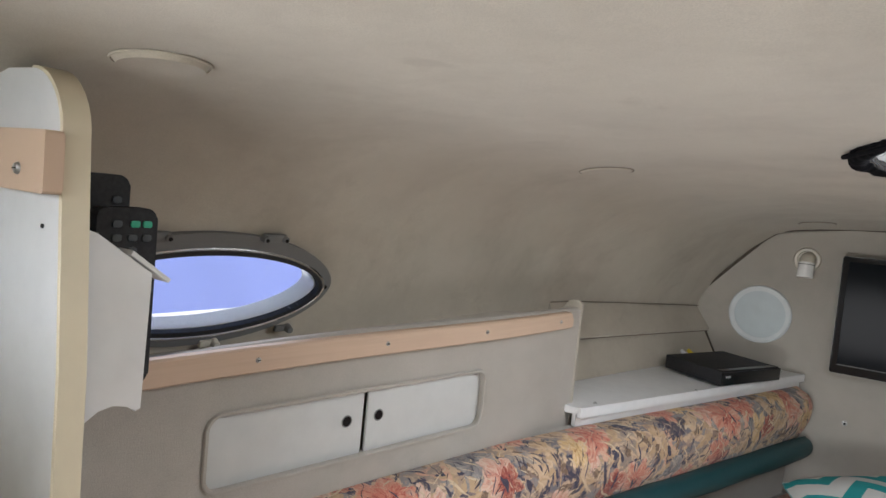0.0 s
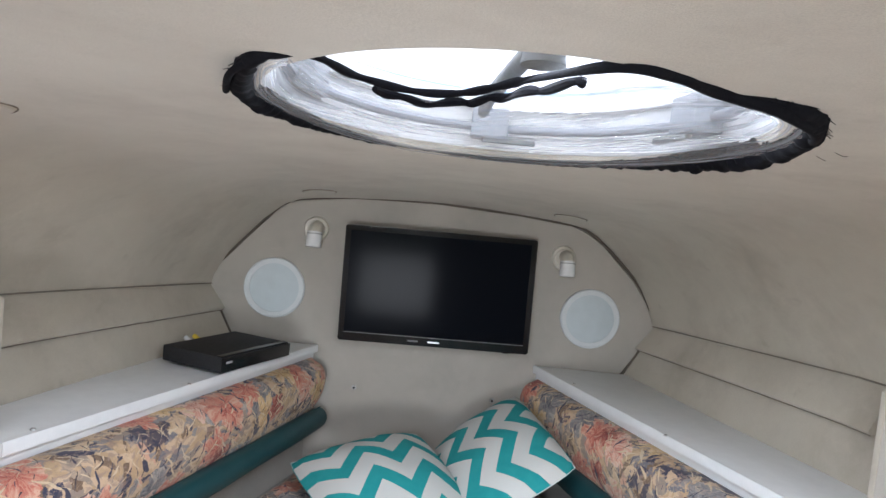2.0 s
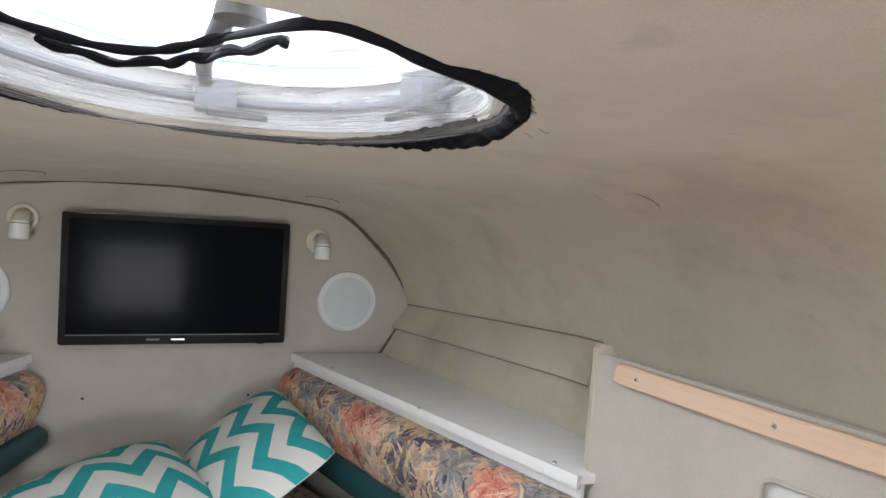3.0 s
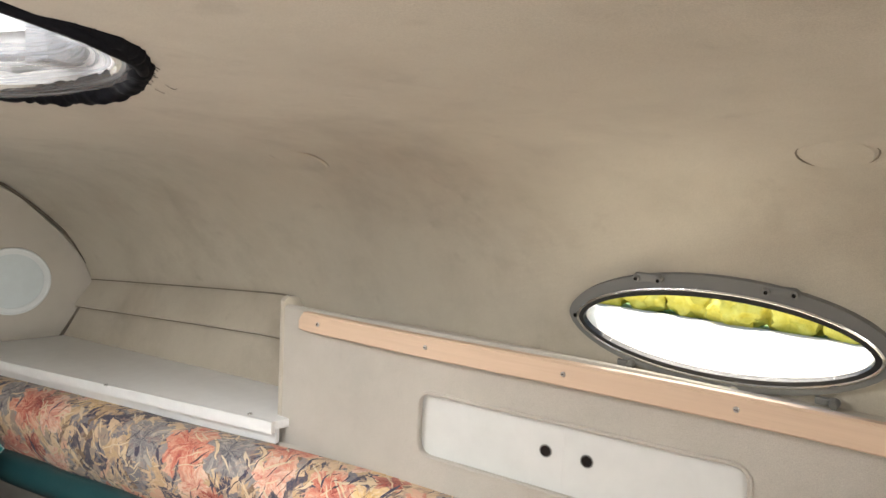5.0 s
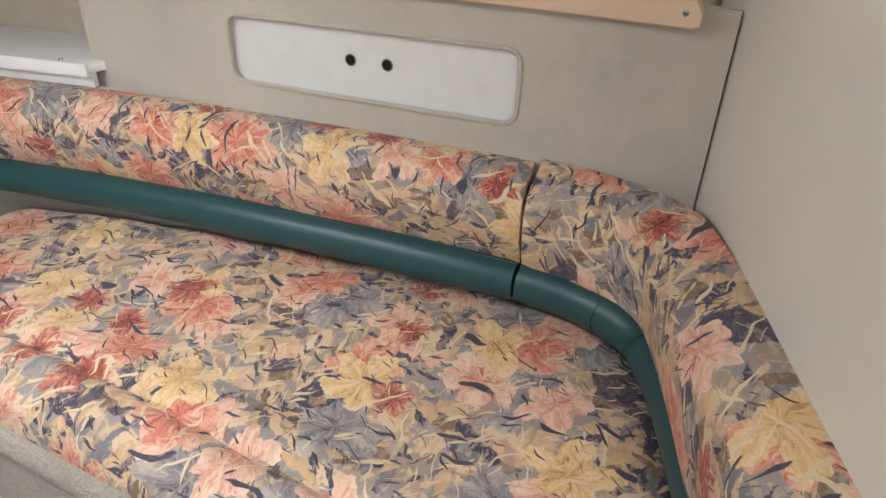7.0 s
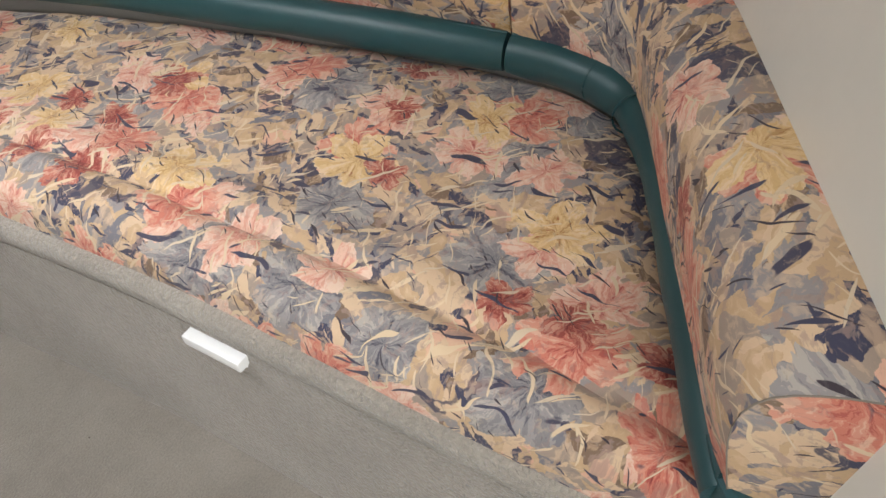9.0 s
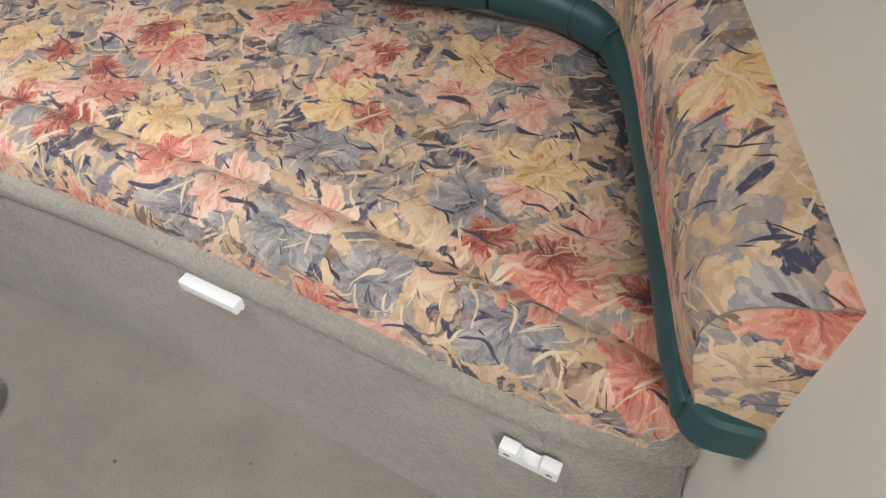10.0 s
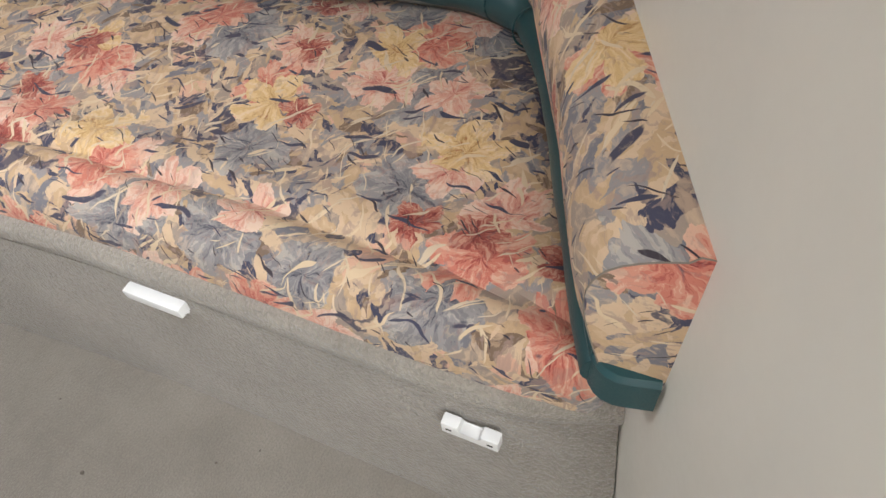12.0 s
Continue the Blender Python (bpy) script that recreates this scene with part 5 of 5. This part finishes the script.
part("bottom", prism([(0.288, 0.956), (0.346, 0.956), (0.346, 0.960), (0.288, 0.960)], 0.0, 0.108, m), PLASTIC, rack)


def remote(x, y0, y1, z1, tilt, keys):
    ob = thing("remote_control", "black remote control standing in the white rack", "remote control", "remotes in the rack")
    w = (y1 - y0) / 2
    m = Matrix(((0, 0, 1, x), (1, 0, 0, (y0 + y1) / 2), (0, 1, 0, 0.962), (0, 0, 0, 1))) @ pose(0, 0, 0, 0, tilt, 0)
    h = z1 - 0.962
    part("case", prism(rounded(-w, 0, w, h, 0.009), -0.009, 0.009, m, 0.003), MATT_BLACK, ob)
    for a, b, mat in keys:
        part("key", prism(rounded(a - 0.0042, h - b - 0.003, a + 0.0042, h - b + 0.003, 0.002, 3), 0.008, 0.0105, m, 0.0005), mat, ob)
    return ob


remote(-0.745, 0.300, 0.352, 1.147, 0, [(-0.014, 0.022, RED_KEY), (0.014, 0.022, GREY_KEY), (0.0, 0.036, GREY_KEY)])
remote(-0.722, 0.312, 0.366, 1.120, 0, [(0.006, 0.014, GREEN_KEY), (0.017, 0.014, GREEN_KEY), (-0.010, 0.014, GREY_KEY), (-0.010, 0.026, GREY_KEY), (0.004, 0.026, GREY_KEY), (0.017, 0.026, GREY_KEY), (0.004, 0.037, GREY_KEY), (-0.010, 0.037, GREY_KEY)])

# ---- footwell fittings ----
catch = thing("table_bracket", "white plastic bracket bar on the carpeted berth front", "bracket", "table brackets")
mc = frame_of((0.268, 0.583, 0.340), (0.065, -1, 0), (0, 0, 1))
if (mc.to_3x3() @ Vector((0, 0, 1))).x > 0:
    mc = frame_of((0.268, 0.583, 0.340), (-0.065, 1, 0), (0, 0, 1))
part("bar", block((-0.047, -0.009, -0.004), (0.047, 0.009, 0.016), 0.003, mc), PLASTIC, catch)
part("flange", block((-0.044, -0.016, -0.004), (0.044, -0.008, 0.004), 0.002, mc), PLASTIC, catch)
fork = thing("table_bracket", "white plastic bracket with a notch on the carpeted berth front", "bracket", "table brackets")
mf = frame_of((0.286, 0.137, 0.322), (0.06, -1, 0), (0, 0, 1))
if (mf.to_3x3() @ Vector((0, 0, 1))).x > 0:
    mf = frame_of((0.286, 0.137, 0.322), (-0.06, 1, 0), (0, 0, 1))
mf = mf @ Matrix.Diagonal((0.85, 0.85, 0.85, 1))
notch = [(-0.040, -0.012), (0.040, -0.012), (0.040, 0.014), (0.016, 0.014), (0.014, 0.002), (-0.014, 0.002), (-0.016, 0.014), (-0.040, 0.014)]
part("plate", prism(notch, -0.004, 0.014, mf, 0.0025), PLASTIC, fork)
for a in (-0.029, 0.029):
    part("screw_recess", block((a - 0.004, 0.0, 0.0135), (a + 0.004, 0.003, 0.0146), 0, mf), BLACK, fork)
socket = thing("table_socket", "round polished metal table-leg socket let into the carpet", "floor socket")
ms = pose(-0.008, 0.975, 0.070)
circ = lambda r: [(r * math.cos(2 * math.pi * i / 48), r * math.sin(2 * math.pi * i / 48)) for i in range(48)]
part("flange", ring_plate(circ(0.062), circ(0.034), 0.0, 0.006, ms), CHROME, socket)
part("cup", drum(0.033, 0.033, 0.002, ms @ pose(0, 0, 0.001), 32), BLACK, socket)
for a in range(0, 360, 60):
    part("screw", drum(0.005, 0.004, 0.0015, ms @ pose(0.048 * math.cos(radians(a)), 0.048 * math.sin(radians(a)), 0.006), 12), STEEL, socket)
# crumbs and lint on the carpet
bm = bmesh.new()
for x, y, r in ((0.057, 0.70, 0.0035), (0.16, 0.52, 0.0022), (0.205, 0.47, 0.0018), (0.02, 0.60, 0.0016), (0.13, 0.83, 0.0016)):
    bmesh.ops.create_icosphere(bm, subdivisions=1, radius=r, matrix=Matrix.Translation((x, y, 0.071)))
tagged(single("crumbs", bm, SEAM, "dark crumbs scattered on the carpet", "crumbs"), kind="stuff")

# ---- outside ----
single("ground", block((-60, -60, -1.3), (60, 60, -1.2)), GRASS, "green lawn beyond the boat", "ground", kind="structure")
single("pavement", block((-9, -30, -1.2), (14.6, 30, -1.17)), CONCRETE, "pale sunlit concrete round the boat", "pavement", kind="structure")
rnd = random.Random(8)
bm = bmesh.new()
for i in range(26):
    r = 0.55 + 0.14 * rnd.random()
    c = Vector((14.85 + 0.3 * rnd.random(), -6 + 1.12 * i, -1.14 + 0.5 * r))
    made = bmesh.ops.create_icosphere(bm, subdivisions=4, radius=r, matrix=Matrix.Translation(c) @ Matrix.Diagonal((1, 1.1, 0.8, 1)))
    for v in made["verts"]:
        v.co += (v.co - c) * (0.32 * noise.noise(v.co * 3.5) + 0.10 * noise.noise(v.co * 11.0))
tagged(single("shrubs", bm, SHRUB, "row of yellow-flowering shrubs along the lawn", "shrubs"), kind="stuff")
cover = thing("boat_cover", "taut blue tarpaulin over a neighbouring boat", "boat cover")
bm = bmesh.new()
rows = [[bm.verts.new((-2.6 - 0.5 * (k / 8) ** 2 - 0.03 * math.sin(i * 0.9 + k), -5 + 0.4 * i, -0.4 + 0.45 * k)) for k in range(9)] for i in range(26)]
for a, b in zip(rows, rows[1:]):
    for k in range(8):
        bm.faces.new((a[k], a[k + 1], b[k + 1], b[k]))
bmesh.ops.solidify(bm, geom=list(bm.faces), thickness=0.02)
part("sheet", bm, TARP, cover)
part("hull", block((-3.6, -5, -1.17), (-2.6, 5.2, -0.38), 0.08), DECK, cover)
for side in (1, -1):
    path = []
    for i in range(24):
        y = -0.6 + 2.6 * i / 23
        path.append((side * (wall_x(0.95, y) + 0.03), y))
    if side > 0:
        path = path[::-1]
    single("side_deck", sweep(path, [(0.0, 0.60), (0.30, 0.62), (0.32, 0.80), (0.28, 0.83), (0.0, 0.87)] if side > 0 else [(0.0, 0.60), (0.42, 0.62), (0.44, 0.845), (0.40, 0.87), (0.0, 0.88)]), DECK, "white moulded side deck outside the portlights", "deck", "side decks")
